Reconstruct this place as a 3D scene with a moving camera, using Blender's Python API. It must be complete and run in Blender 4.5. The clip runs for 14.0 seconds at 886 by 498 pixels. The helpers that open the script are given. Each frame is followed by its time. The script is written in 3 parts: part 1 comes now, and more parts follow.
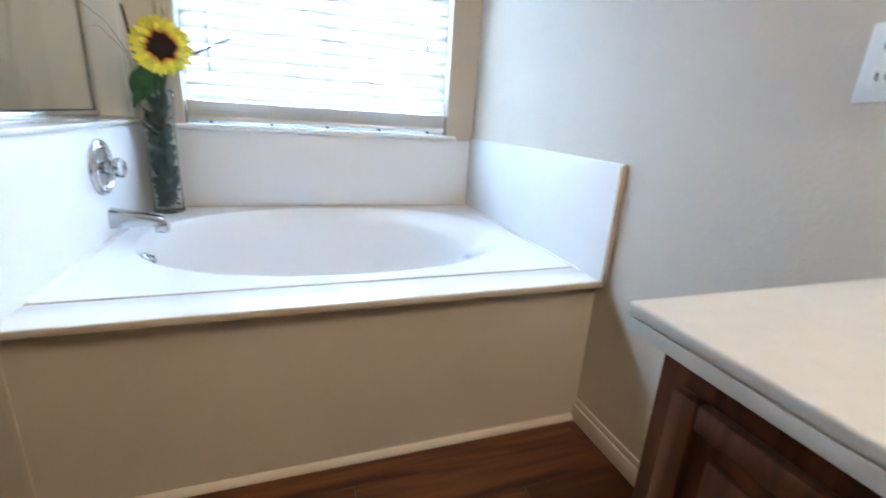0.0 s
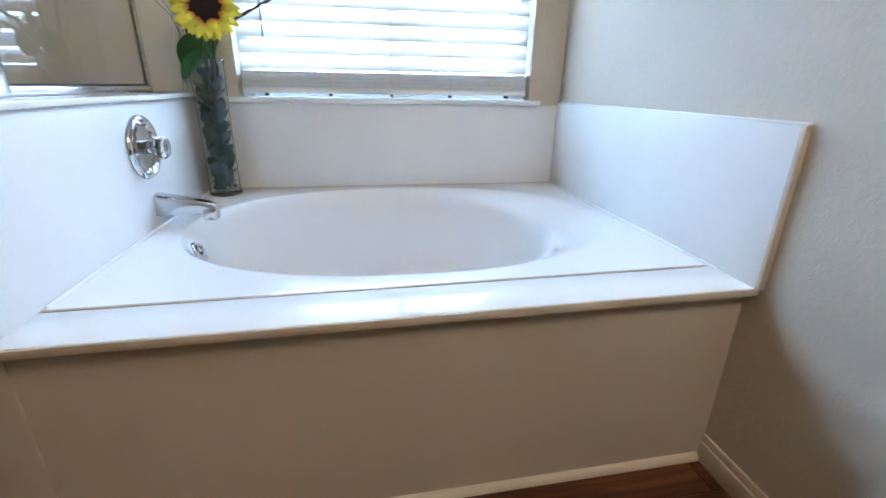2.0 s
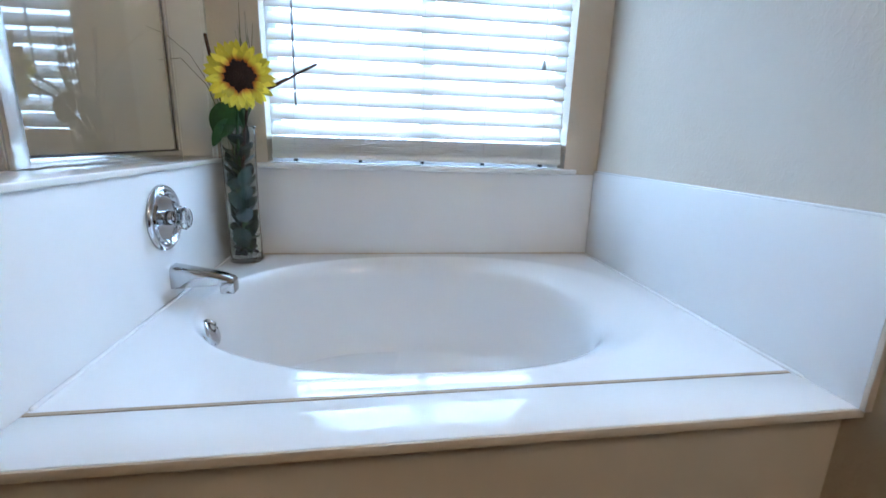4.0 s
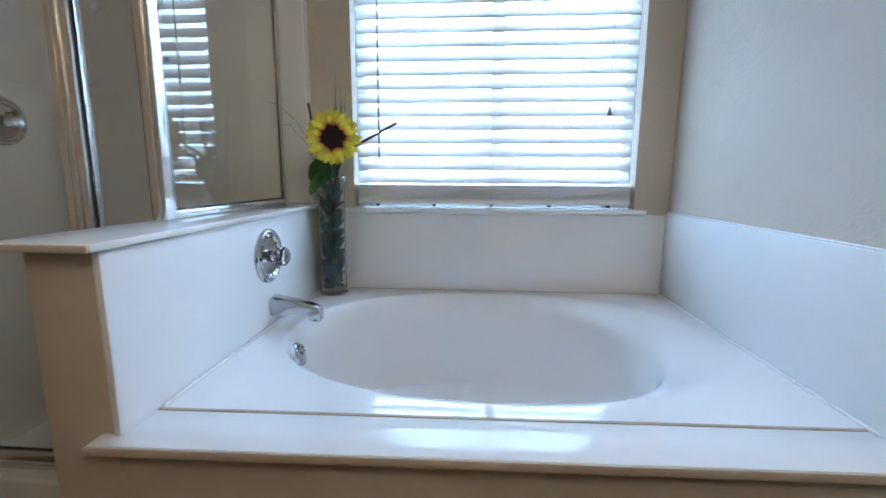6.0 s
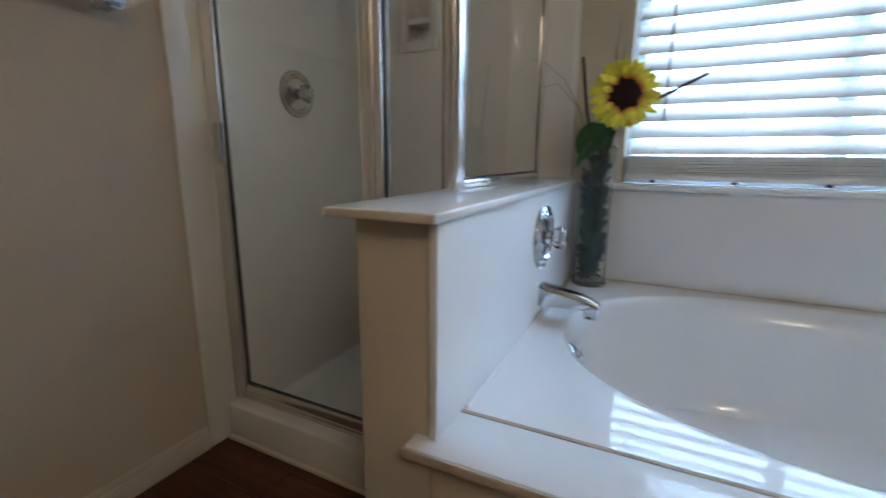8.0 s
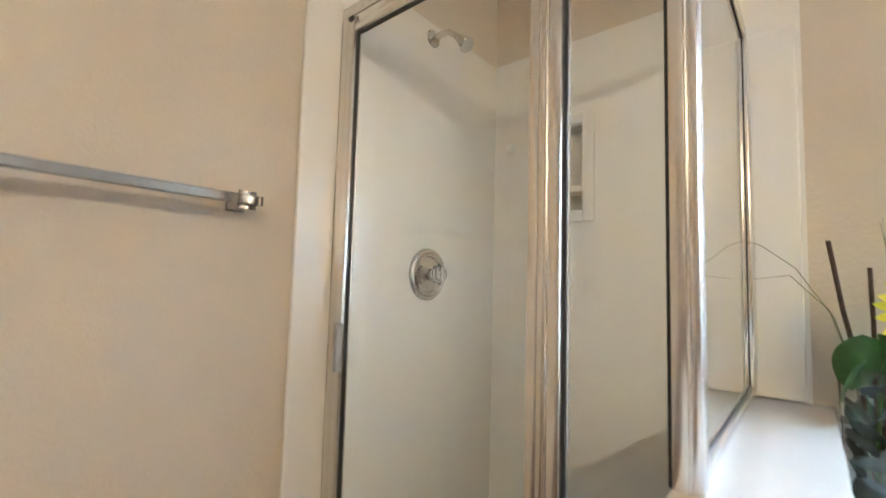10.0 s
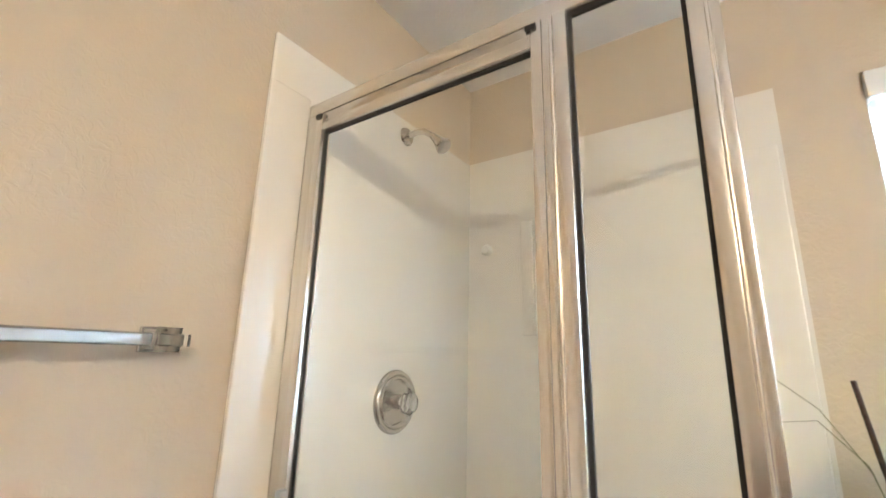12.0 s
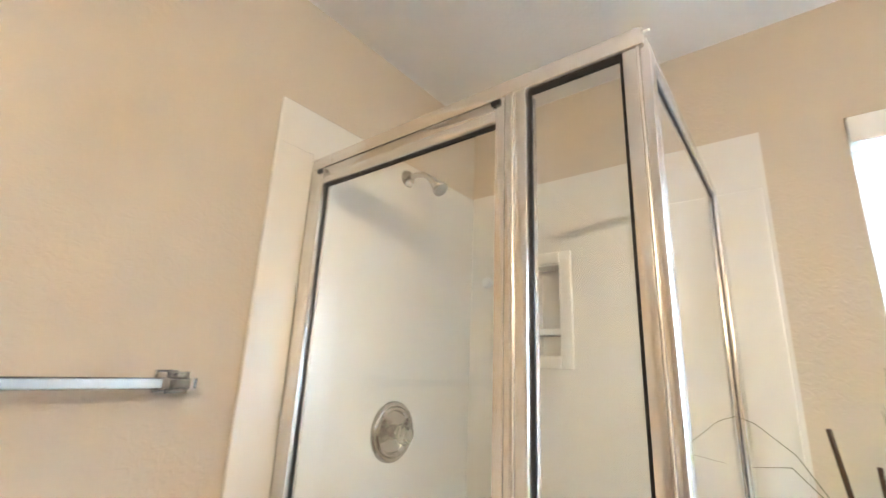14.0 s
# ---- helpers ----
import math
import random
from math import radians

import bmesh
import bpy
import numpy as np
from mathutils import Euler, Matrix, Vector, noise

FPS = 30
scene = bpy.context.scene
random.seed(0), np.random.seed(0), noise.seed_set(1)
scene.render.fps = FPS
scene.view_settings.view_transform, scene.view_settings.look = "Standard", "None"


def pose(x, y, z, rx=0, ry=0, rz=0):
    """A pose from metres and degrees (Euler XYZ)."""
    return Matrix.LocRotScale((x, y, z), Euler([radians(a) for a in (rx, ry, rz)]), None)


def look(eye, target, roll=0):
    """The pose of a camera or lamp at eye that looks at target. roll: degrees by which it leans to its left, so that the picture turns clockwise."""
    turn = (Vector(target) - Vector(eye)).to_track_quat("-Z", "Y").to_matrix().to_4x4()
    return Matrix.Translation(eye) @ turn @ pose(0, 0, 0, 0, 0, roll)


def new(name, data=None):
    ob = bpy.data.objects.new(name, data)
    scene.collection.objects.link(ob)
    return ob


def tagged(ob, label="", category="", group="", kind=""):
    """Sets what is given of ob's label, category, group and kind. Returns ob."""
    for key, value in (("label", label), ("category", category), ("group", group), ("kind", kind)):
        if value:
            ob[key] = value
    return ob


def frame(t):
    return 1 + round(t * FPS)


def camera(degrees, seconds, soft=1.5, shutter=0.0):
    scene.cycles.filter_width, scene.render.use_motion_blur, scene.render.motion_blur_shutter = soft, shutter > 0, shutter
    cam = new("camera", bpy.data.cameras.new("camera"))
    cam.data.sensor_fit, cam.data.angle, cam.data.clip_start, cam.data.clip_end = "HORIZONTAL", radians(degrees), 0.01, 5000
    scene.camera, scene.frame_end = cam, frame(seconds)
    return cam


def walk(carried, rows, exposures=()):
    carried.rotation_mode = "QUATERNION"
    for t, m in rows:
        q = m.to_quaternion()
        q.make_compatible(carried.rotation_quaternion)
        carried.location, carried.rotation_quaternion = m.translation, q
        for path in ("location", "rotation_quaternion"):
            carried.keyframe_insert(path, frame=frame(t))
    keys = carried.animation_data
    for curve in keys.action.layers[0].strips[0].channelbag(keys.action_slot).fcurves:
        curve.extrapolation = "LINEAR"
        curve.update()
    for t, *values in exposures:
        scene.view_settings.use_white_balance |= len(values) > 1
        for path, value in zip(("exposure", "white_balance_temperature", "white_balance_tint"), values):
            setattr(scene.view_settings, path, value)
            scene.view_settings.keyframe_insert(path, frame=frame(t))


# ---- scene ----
cam = camera(90.8, 14.0, shutter=0.5)
PATH = [
    (0, (-0.908, -2.25, 1.007), (-0.272, -0.445, 0.424), 3.6),
    (0.5, (-0.888, -2.251, 1.02), (-0.507, -0.345, 0.548), 3.6),
    (1, (-0.876, -2.215, 0.994), (-0.648, -0.306, 0.44), 1.4),
    (1.5, (-0.855, -2.091, 0.976), (-0.576, -0.209, 0.359), 1.5),
    (2, (-0.871, -1.959, 0.96), (-0.534, -0.115, 0.261), 1.0),
    (2.5, (-0.882, -1.889, 0.937), (-0.551, -0.077, 0.157), 0.5),
    (3, (-0.883, -1.838, 0.939), (-0.572, -0.025, 0.154), 1.4),
    (3.5, (-0.886, -1.811, 0.983), (-0.6, 0.072, 0.374), 1.5),
    (3.7, (-0.9, -1.81, 0.995), (-0.618, 0.093, 0.447), 1.7),
    (6, (-0.821, -1.928, 1.043), (-0.956, 0.041, 0.716), 0.3),
    (6.5, (-0.863, -1.9, 1.029), (-1.116, 0.0515, 0.6765), 0.5),
    (7, (-0.947, -1.859, 1.013), (-1.253, 0.081, 0.64), 1.1),
    (7.5, (-1.076, -1.806, 1.002), (-1.655, 0.061, 0.579), 0.1),
    (8, (-1.209, -1.759, 1.002), (-2.083, -0.009, 0.586), 0.4),
    (8.5, (-1.309, -1.712, 1.042), (-2.394, -0.061, 0.732), 1.6),
    (9, (-1.364, -1.648, 1.095), (-2.627, -0.105, 0.949), 2.3),
    (11.3, (-1.685, -1.41, 1.321), (-2.893, 0.139, 1.696), 0.7),
    (11.5, (-1.684, -1.409, 1.328), (-2.879, 0.146, 1.723), 1.2),
    (12, (-1.671, -1.421, 1.364), (-2.778, 0.175, 1.839), 1.5),
    (12.5, (-1.658, -1.428, 1.393), (-2.717, 0.19, 1.903), 3.1),
    (13, (-1.644, -1.426, 1.407), (-2.663, 0.22, 1.909), 2.7),
    (13.5, (-1.602, -1.433, 1.428), (-2.622, 0.207, 1.948), 1.3),
    (14, (-1.529, -1.44, 1.43), (-2.741, 0.064, 1.95), 2.5),
]
EXPOSURES = [(0, 0.6, 5400, 10), (1.5, 0.32, 5350, 10), (3, 0.25, 5250, 10), (3.7, 0.1, 5200, 10), (6, -0.22, 5180, 10), (7, -0.32, 5280, 10), (8, -0.55, 5380, 10), (9, 0.36, 5780, 10), (11.5, 1.52, 5750, 10), (14, 1.57, 5750, 10)]
walk(cam, [(t, look(e, a, r)) for t, e, a, r in PATH], EXPOSURES)

# ---- light ----
D = 0.535            # tub deck height
CEIL = 2.47
XW, XE = -2.54, 0.015    # painted faces of the west and east walls
YN, YS = 0.01, -5.20     # painted faces of the north and south walls

world = bpy.data.worlds.new("sky")
scene.world = world
world.use_nodes = True
wn = world.node_tree
sky = wn.nodes.new("ShaderNodeTexSky")
sky.sky_type = "NISHITA"
sky.sun_disc = False
sky.sun_elevation = radians(50)
sky.sun_rotation = radians(200)
wn.links.new(sky.outputs[0], wn.nodes["Background"].inputs[0])
wn.nodes["Background"].inputs[1].default_value = 0.15


li = bpy.data.lights.new("sun", "SUN")
li.energy, li.color, li.angle = 3.0, (1, 0.95, 0.88), radians(0.5)
new("sun", li).matrix_world = pose(0, 0, 20, 40, 0, -20)


# ---- materials ----
def material(name, color, rough=0.5, metal=0.0, spec=0.5, vary=0.06, scale=6.0, bump=0.0, bscale=200.0, bdist=0.001, coat=0.0):
    m = bpy.data.materials.new(name)
    m.use_nodes = True
    nt = m.node_tree
    b = nt.nodes["Principled BSDF"]
    b.inputs["Roughness"].default_value = rough
    b.inputs["Metallic"].default_value = metal
    b.inputs["Specular IOR Level"].default_value = spec
    b.inputs["Coat Weight"].default_value = coat
    b.inputs["Coat Roughness"].default_value = 0.06
    tc = nt.nodes.new("ShaderNodeTexCoord")
    n = nt.nodes.new("ShaderNodeTexNoise")
    n.inputs["Scale"].default_value = scale
    n.inputs["Detail"].default_value = 6
    n.inputs["Roughness"].default_value = 0.6
    nt.links.new(tc.outputs["Object"], n.inputs["Vector"])
    r = nt.nodes.new("ShaderNodeValToRGB")
    r.color_ramp.elements[0].position, r.color_ramp.elements[1].position = 0.3, 0.7
    r.color_ramp.elements[0].color = (*[c * (1 - vary) for c in color], 1)
    r.color_ramp.elements[1].color = (*[min(1, c * (1 + vary)) for c in color], 1)
    nt.links.new(n.outputs["Fac"], r.inputs[0])
    nt.links.new(r.outputs[0], b.inputs["Base Color"])
    rr = nt.nodes.new("ShaderNodeMapRange")
    rr.inputs["To Min"].default_value, rr.inputs["To Max"].default_value = max(0, rough * 0.85), min(1, rough * 1.2)
    n3 = nt.nodes.new("ShaderNodeTexNoise")
    n3.inputs["Scale"].default_value = scale * 7
    nt.links.new(tc.outputs["Object"], n3.inputs["Vector"])
    nt.links.new(n3.outputs["Fac"], rr.inputs[0])
    nt.links.new(rr.outputs[0], b.inputs["Roughness"])
    if bump:
        n2 = nt.nodes.new("ShaderNodeTexNoise")
        n2.inputs["Scale"].default_value = bscale
        n2.inputs["Detail"].default_value = 3
        nt.links.new(tc.outputs["Object"], n2.inputs["Vector"])
        bp = nt.nodes.new("ShaderNodeBump")
        bp.inputs["Strength"].default_value = bump
        bp.inputs["Distance"].default_value = bdist
        nt.links.new(n2.outputs["Fac"], bp.inputs["Height"])
        nt.links.new(bp.outputs[0], b.inputs["Normal"])
    return m


def wall_paint(name, color):
    """Matt paint on knocked-down orange-peel plaster."""
    m = material(name, color, 0.62, vary=0.03, scale=2.5)
    nt = m.node_tree
    b = nt.nodes["Principled BSDF"]
    tc = nt.nodes["Texture Coordinate"]
    v = nt.nodes.new("ShaderNodeTexNoise")
    v.inputs["Scale"].default_value = 50
    v.inputs["Detail"].default_value = 2.5
    v.inputs["Distortion"].default_value = 1.2
    r = nt.nodes.new("ShaderNodeValToRGB")
    r.color_ramp.elements[0].position, r.color_ramp.elements[1].position = 0.46, 0.60
    bp = nt.nodes.new("ShaderNodeBump")
    bp.inputs["Strength"].default_value, bp.inputs["Distance"].default_value = 0.30, 0.0012
    nt.links.new(tc.outputs["Object"], v.inputs["Vector"])
    nt.links.new(v.outputs["Fac"], r.inputs[0])
    nt.links.new(r.outputs[0], bp.inputs["Height"])
    nt.links.new(bp.outputs[0], b.inputs["Normal"])
    return m


def wood(name, dark, light, rough, stretch, per_object=0.0):
    m = bpy.data.materials.new(name)
    m.use_nodes = True
    nt = m.node_tree
    b = nt.nodes["Principled BSDF"]
    tc = nt.nodes.new("ShaderNodeTexCoord")
    mp = nt.nodes.new("ShaderNodeMapping")
    mp.inputs["Scale"].default_value = stretch
    oi = nt.nodes.new("ShaderNodeObjectInfo")
    sc = nt.nodes.new("ShaderNodeVectorMath")
    sc.operation = "SCALE"
    sc.inputs[0].default_value = (7, 5, 3)
    nt.links.new(oi.outputs["Random"], sc.inputs["Scale"])
    nt.links.new(sc.outputs[0], mp.inputs["Location"])
    nt.links.new(tc.outputs["Object"], mp.inputs["Vector"])
    n = nt.nodes.new("ShaderNodeTexNoise")
    n.inputs["Scale"].default_value, n.inputs["Detail"].default_value, n.inputs["Distortion"].default_value = 1.0, 8, 0.8
    nt.links.new(mp.outputs[0], n.inputs["Vector"])
    r = nt.nodes.new("ShaderNodeValToRGB")
    r.color_ramp.elements[0].position, r.color_ramp.elements[1].position = 0.33, 0.68
    r.color_ramp.elements[0].color, r.color_ramp.elements[1].color = (*dark, 1), (*light, 1)
    nt.links.new(n.outputs["Fac"], r.inputs[0])
    hs = nt.nodes.new("ShaderNodeHueSaturation")
    mr = nt.nodes.new("ShaderNodeMapRange")
    mr.inputs["To Min"].default_value, mr.inputs["To Max"].default_value = 1 - per_object, 1 + per_object
    nt.links.new(oi.outputs["Random"], mr.inputs[0])
    nt.links.new(mr.outputs[0], hs.inputs["Value"])
    nt.links.new(r.outputs[0], hs.inputs["Color"])
    nt.links.new(hs.outputs[0], b.inputs["Base Color"])
    bp = nt.nodes.new("ShaderNodeBump")
    bp.inputs["Strength"].default_value, bp.inputs["Distance"].default_value = 0.15, 0.0006
    nt.links.new(n.outputs["Fac"], bp.inputs["Height"])
    nt.links.new(bp.outputs[0], b.inputs["Normal"])
    b.inputs["Roughness"].default_value = rough
    b.inputs["Specular IOR Level"].default_value = 0.3
    return m


def glass(name, rough=0.0, color=(1, 1, 1), ior=1.45):
    m = bpy.data.materials.new(name)
    m.use_nodes = True
    b = m.node_tree.nodes["Principled BSDF"]
    b.inputs["Base Color"].default_value = (*color, 1)
    b.inputs["Transmission Weight"].default_value = 1
    b.inputs["Roughness"].default_value = rough
    b.inputs["IOR"].default_value = ior
    return m


def glow(name, color, strength):
    m = bpy.data.materials.new(name)
    m.use_nodes = True
    b = m.node_tree.nodes["Principled BSDF"]
    b.inputs["Emission Color"].default_value = (*color, 1)
    b.inputs["Emission Strength"].default_value = strength
    return m


M_WALL = wall_paint("beige_wall_paint", (0.56, 0.485, 0.385))
M_CEIL = wall_paint("white_ceiling_paint", (0.82, 0.80, 0.77))
M_APRON = material("smooth_beige_paint", (0.56, 0.485, 0.385), 0.5, vary=0.03, scale=3, bump=0.12, bscale=45, bdist=0.001)
M_TRIM = material("cream_trim_paint", (0.66, 0.58, 0.48), 0.4, vary=0.03, bump=0.05, bscale=60)
M_EDGE = material("cream_caulk", (0.56, 0.475, 0.375), 0.45, vary=0.05, scale=20)
M_GROUT = material("aged_tan_caulk", (0.40, 0.32, 0.22), 0.6, vary=0.12, scale=25)
M_MARBLE = material("white_cultured_marble", (0.85, 0.85, 0.845), 0.24, vary=0.015, scale=3, bump=0.03, bscale=8, bdist=0.002)
M_LEDGE = material("polished_white_slab", (0.85, 0.85, 0.845), 0.05, spec=0.4, vary=0.015, scale=3)
M_TUB = material("white_gelcoat", (0.85, 0.85, 0.85), 0.05, vary=0.01, scale=3, coat=0.15)
M_SURR = material("almond_surround_panel", (0.76, 0.74, 0.69), 0.24, vary=0.02, scale=3, coat=0.7, bump=0.03, bscale=10, bdist=0.002)
M_CAP = material("almond_slab", (0.78, 0.75, 0.70), 0.16, vary=0.02, scale=4, coat=0.4)
M_COUNTER = material("almond_countertop", (0.55, 0.505, 0.43), 0.3, vary=0.03, scale=30)
M_CHROME = material("chrome", (0.58, 0.585, 0.60), 0.04, 1.0, vary=0.02, scale=30)
M_STEEL = material("satin_nickel", (0.62, 0.60, 0.57), 0.15, 1.0, vary=0.04, scale=30)
M_ALU = material("bright_aluminium", (0.74, 0.72, 0.69), 0.21, 0.8, vary=0.015, scale=2)
M_GASKET = material("black_rubber", (0.012, 0.012, 0.013), 0.5, vary=0.1, scale=40)
M_SLAT = material("white_faux_wood", (0.87, 0.865, 0.85), 0.35, vary=0.02, scale=10, bump=0.05, bscale=80)
M_VINYL = material("white_vinyl", (0.78, 0.79, 0.80), 0.35, vary=0.02, scale=10)
M_PLASTIC = material("white_plastic", (0.78, 0.78, 0.76), 0.3, vary=0.02, scale=20)
M_CORD = material("white_cord", (0.72, 0.72, 0.70), 0.8, vary=0.05, scale=90)
M_WAND = material("clear_grey_plastic", (0.36, 0.38, 0.40), 0.3, vary=0.05, scale=90)
M_TASSEL = material("grey_plastic", (0.30, 0.31, 0.32), 0.5, vary=0.05, scale=90)
M_GLASS = glass("shower_glass", 0.0, (0.97, 0.985, 0.975))
M_PANE = glass("window_glass", 0.0)
M_VASE = glass("vase_glass", 0.0, (0.93, 0.97, 0.96))
M_ACRYL = glass("clear_acrylic", 0.06, (0.96, 0.98, 1.0), 1.49)
M_OAK = wood("stained_oak", (0.034, 0.0095, 0.0028), (0.120, 0.036, 0.009), 0.5, (30, 30, 2.5))
M_FLOOR = wood("laminate_plank", (0.042, 0.015, 0.006), (0.135, 0.051, 0.019), 0.32, (2.2, 28, 28), 0.22)
M_JOINT = material("dark_joint", (0.03, 0.015, 0.008), 0.7, vary=0.1)
M_PETAL = material("yellow_petal", (0.88, 0.72, 0.03), 0.55, vary=0.14, scale=60)
nt = M_PETAL.node_tree
pl = nt.nodes.new("ShaderNodeVectorMath")
pl.operation = "LENGTH"
nt.links.new(nt.nodes["Texture Coordinate"].outputs["Object"], pl.inputs[0])
pr = nt.nodes.new("ShaderNodeValToRGB")
pr.color_ramp.elements[0].position, pr.color_ramp.elements[1].position = 0.050, 0.067
pr.color_ramp.elements[0].color, pr.color_ramp.elements[1].color = (0.55, 0.13, 0.005, 1), (0.90, 0.80, 0.06, 1)
nt.links.new(pl.outputs["Value"], pr.inputs[0])
# petals darkened at random, in place of the deeper shade between them
oi = nt.nodes.new("ShaderNodeObjectInfo")
mr = nt.nodes.new("ShaderNodeMapRange")
mr.inputs["To Min"].default_value, mr.inputs["To Max"].default_value = 0.62, 1.08
hs = nt.nodes.new("ShaderNodeHueSaturation")
nt.links.new(oi.outputs["Random"], mr.inputs[0])
nt.links.new(mr.outputs[0], hs.inputs["Value"])
nt.links.new(pr.outputs[0], hs.inputs["Color"])
nt.links.new(hs.outputs[0], nt.nodes["Principled BSDF"].inputs["Base Color"])
M_SEED = material("brown_seed_head", (0.018, 0.006, 0.004), 0.9, vary=0.5, scale=120, bump=0.8, bscale=260, bdist=0.003)
M_SEEDRIM = material("dark_red_floret", (0.030, 0.008, 0.004), 0.8, vary=0.4, scale=120)
M_LEAF = material("green_leaf", (0.035, 0.10, 0.022), 0.5, vary=0.3, scale=30)
M_EUCA = material("blue_green_leaf", (0.019, 0.043, 0.033), 0.5, vary=0.35, scale=30)
M_TWIG = material("brown_twig", (0.055, 0.026, 0.013), 0.75, vary=0.4, scale=60, bump=0.4, bscale=150)
M_GRASS = material("dry_grass", (0.13, 0.125, 0.06), 0.7, vary=0.3, scale=30)
M_BLADE = material("green_grass_blade", (0.06, 0.10, 0.035), 0.6, vary=0.3, scale=40)
M_PEBBLE = material("dark_pebble", (0.03, 0.035, 0.05), 0.3, vary=0.5, scale=25)
M_GROUND = material("pale_concrete", (0.42, 0.41, 0.39), 0.85, vary=0.12, scale=1.2, bump=0.2, bscale=60)
M_SKYGLOW = glow("daylight_glow", (0.62, 0.82, 1.0), 34.0)
M_BULB = glow("warm_bulb", (1.0, 0.77, 0.49), 142.0)


# ---- mesh helpers ----
def box(bm, x0, x1, y0, y1, z0, z1, bevel=0.0, seg=2):
    """A box, optionally with rounded edges, added to bm."""
    made = bmesh.ops.create_cube(bm, size=1)
    vs = made["verts"]
    bmesh.ops.scale(bm, vec=(x1 - x0, y1 - y0, z1 - z0), verts=vs)
    bmesh.ops.translate(bm, vec=((x0 + x1) / 2, (y0 + y1) / 2, (z0 + z1) / 2), verts=vs)
    if bevel:
        es = list({e for v in vs for e in v.link_edges})
        bmesh.ops.bevel(bm, geom=es, offset=bevel, segments=seg, affect="EDGES", profile=0.5)
    return bm


def boxed(*a, **k):
    return box(bmesh.new(), *a, **k)


def lathe(profile, n=32, axis="z", at=(0, 0, 0)):
    """A turned body from (radius, height) pairs about an axis."""
    bm = bmesh.new()
    rings = []
    for r, h in profile:
        if r < 1e-6:
            rings.append([bm.verts.new((0, 0, h))])
        else:
            rings.append([bm.verts.new((r * math.cos(2 * math.pi * i / n), r * math.sin(2 * math.pi * i / n), h)) for i in range(n)])
    for a, b in zip(rings, rings[1:]):
        for i in range(n):
            j = (i + 1) % n
            if len(a) == 1 and len(b) > 1:
                bm.faces.new((a[0], b[j], b[i]))
            elif len(b) == 1 and len(a) > 1:
                bm.faces.new((a[i], a[j], b[0]))
            elif len(a) > 1:
                bm.faces.new((a[i], a[j], b[j], b[i]))
    if axis == "x":
        bmesh.ops.rotate(bm, verts=bm.verts, cent=(0, 0, 0), matrix=Matrix.Rotation(radians(90), 3, "Y"))
    elif axis == "y":
        bmesh.ops.rotate(bm, verts=bm.verts, cent=(0, 0, 0), matrix=Matrix.Rotation(radians(90), 3, "X"))
    bmesh.ops.translate(bm, verts=bm.verts, vec=at)
    return bm


def tube(bm, pts, radii, n=8, caps=True):
    """A round rod through points, with a radius at each."""
    pts = [Vector(p) for p in pts]
    rings = []
    for i, p in enumerate(pts):
        d = (pts[min(i + 1, len(pts) - 1)] - pts[max(i - 1, 0)]).normalized()
        q = d.to_track_quat("Z", "Y")
        r = radii[i] if hasattr(radii, "__len__") else radii
        rings.append([bm.verts.new(p + q @ Vector((r * math.cos(2 * math.pi * k / n), r * math.sin(2 * math.pi * k / n), 0))) for k in range(n)])
    for a, b in zip(rings, rings[1:]):
        for k in range(n):
            bm.faces.new((a[k], a[(k + 1) % n], b[(k + 1) % n], b[k]))
    if caps:
        bm.faces.new(rings[0][::-1])
        bm.faces.new(rings[-1])
    return bm


def mesh(name, bm, mat, smooth=False):
    me = bpy.data.meshes.new(name)
    bmesh.ops.recalc_face_normals(bm, faces=bm.faces)
    bm.to_mesh(me)
    bm.free()
    me.materials.append(mat)
    if smooth:
        for p in me.polygons:
            p.use_smooth = True
        me.set_sharp_from_angle(angle=radians(38))
    return me


def part(name, bm, mat, parent, label="", smooth=True):
    ob = new(name, mesh(name, bm, mat, smooth))
    ob.parent = parent
    if label:
        ob["label"] = label
    return ob


def thing(name, label, category, kind="", group="", at=(0, 0, 0)):
    ob = new(name)
    ob.empty_display_size = 0.05
    ob.location = at
    return tagged(ob, label, category, group, kind)


def skewed(bm, k=0.0215):
    """The tub front is not quite square to the walls: shear it in plan."""
    for v in bm.verts:
        v.co.y += k * (v.co.x + 1.5)
    return bm


def solid(name, bm, mat, label, category, kind="", smooth=True):
    return tagged(new(name, mesh(name, bm, mat, smooth)), label, category, "", kind)


# ---- shell of the room ----
solid("floor", boxed(XW, XE, YS, YN, -0.12, -0.006), M_JOINT, "brown wood-look laminate plank floor of the bathroom", "floor", "structure", False)
solid("ceiling", boxed(XW - 0.12, XE + 0.12, YS - 0.12, YN + 0.14, CEIL, CEIL + 0.12), M_CEIL, "flat white painted ceiling", "ceiling", "structure", False)
solid("wall_east", boxed(XE, XE + 0.12, YS - 0.12, YN + 0.14, -0.12, CEIL), M_WALL, "unseen beige wall closing the room, set back to cut bounce light with orange-peel texture", "wall", "structure", False)
solid("wall_west", boxed(XW - 0.12, XW, YS - 0.12, YN + 0.14, -0.12, CEIL), M_WALL, "unseen beige wall closing the room, set back to cut bounce light behind the towel bar", "wall", "structure", False)
# assumed wall out of view; its distance is set to weaken the bounce light
solid("wall_south", boxed(XW, XE, YS - 0.12, YS, -0.12, CEIL), M_WALL, "unseen beige wall closing the room, set back to cut bounce light", "wall", "structure", False)
WX0, WX1, WZ0, WZ1 = -1.352, -0.132, 0.905, 2.112   # window opening
bm = bmesh.new()
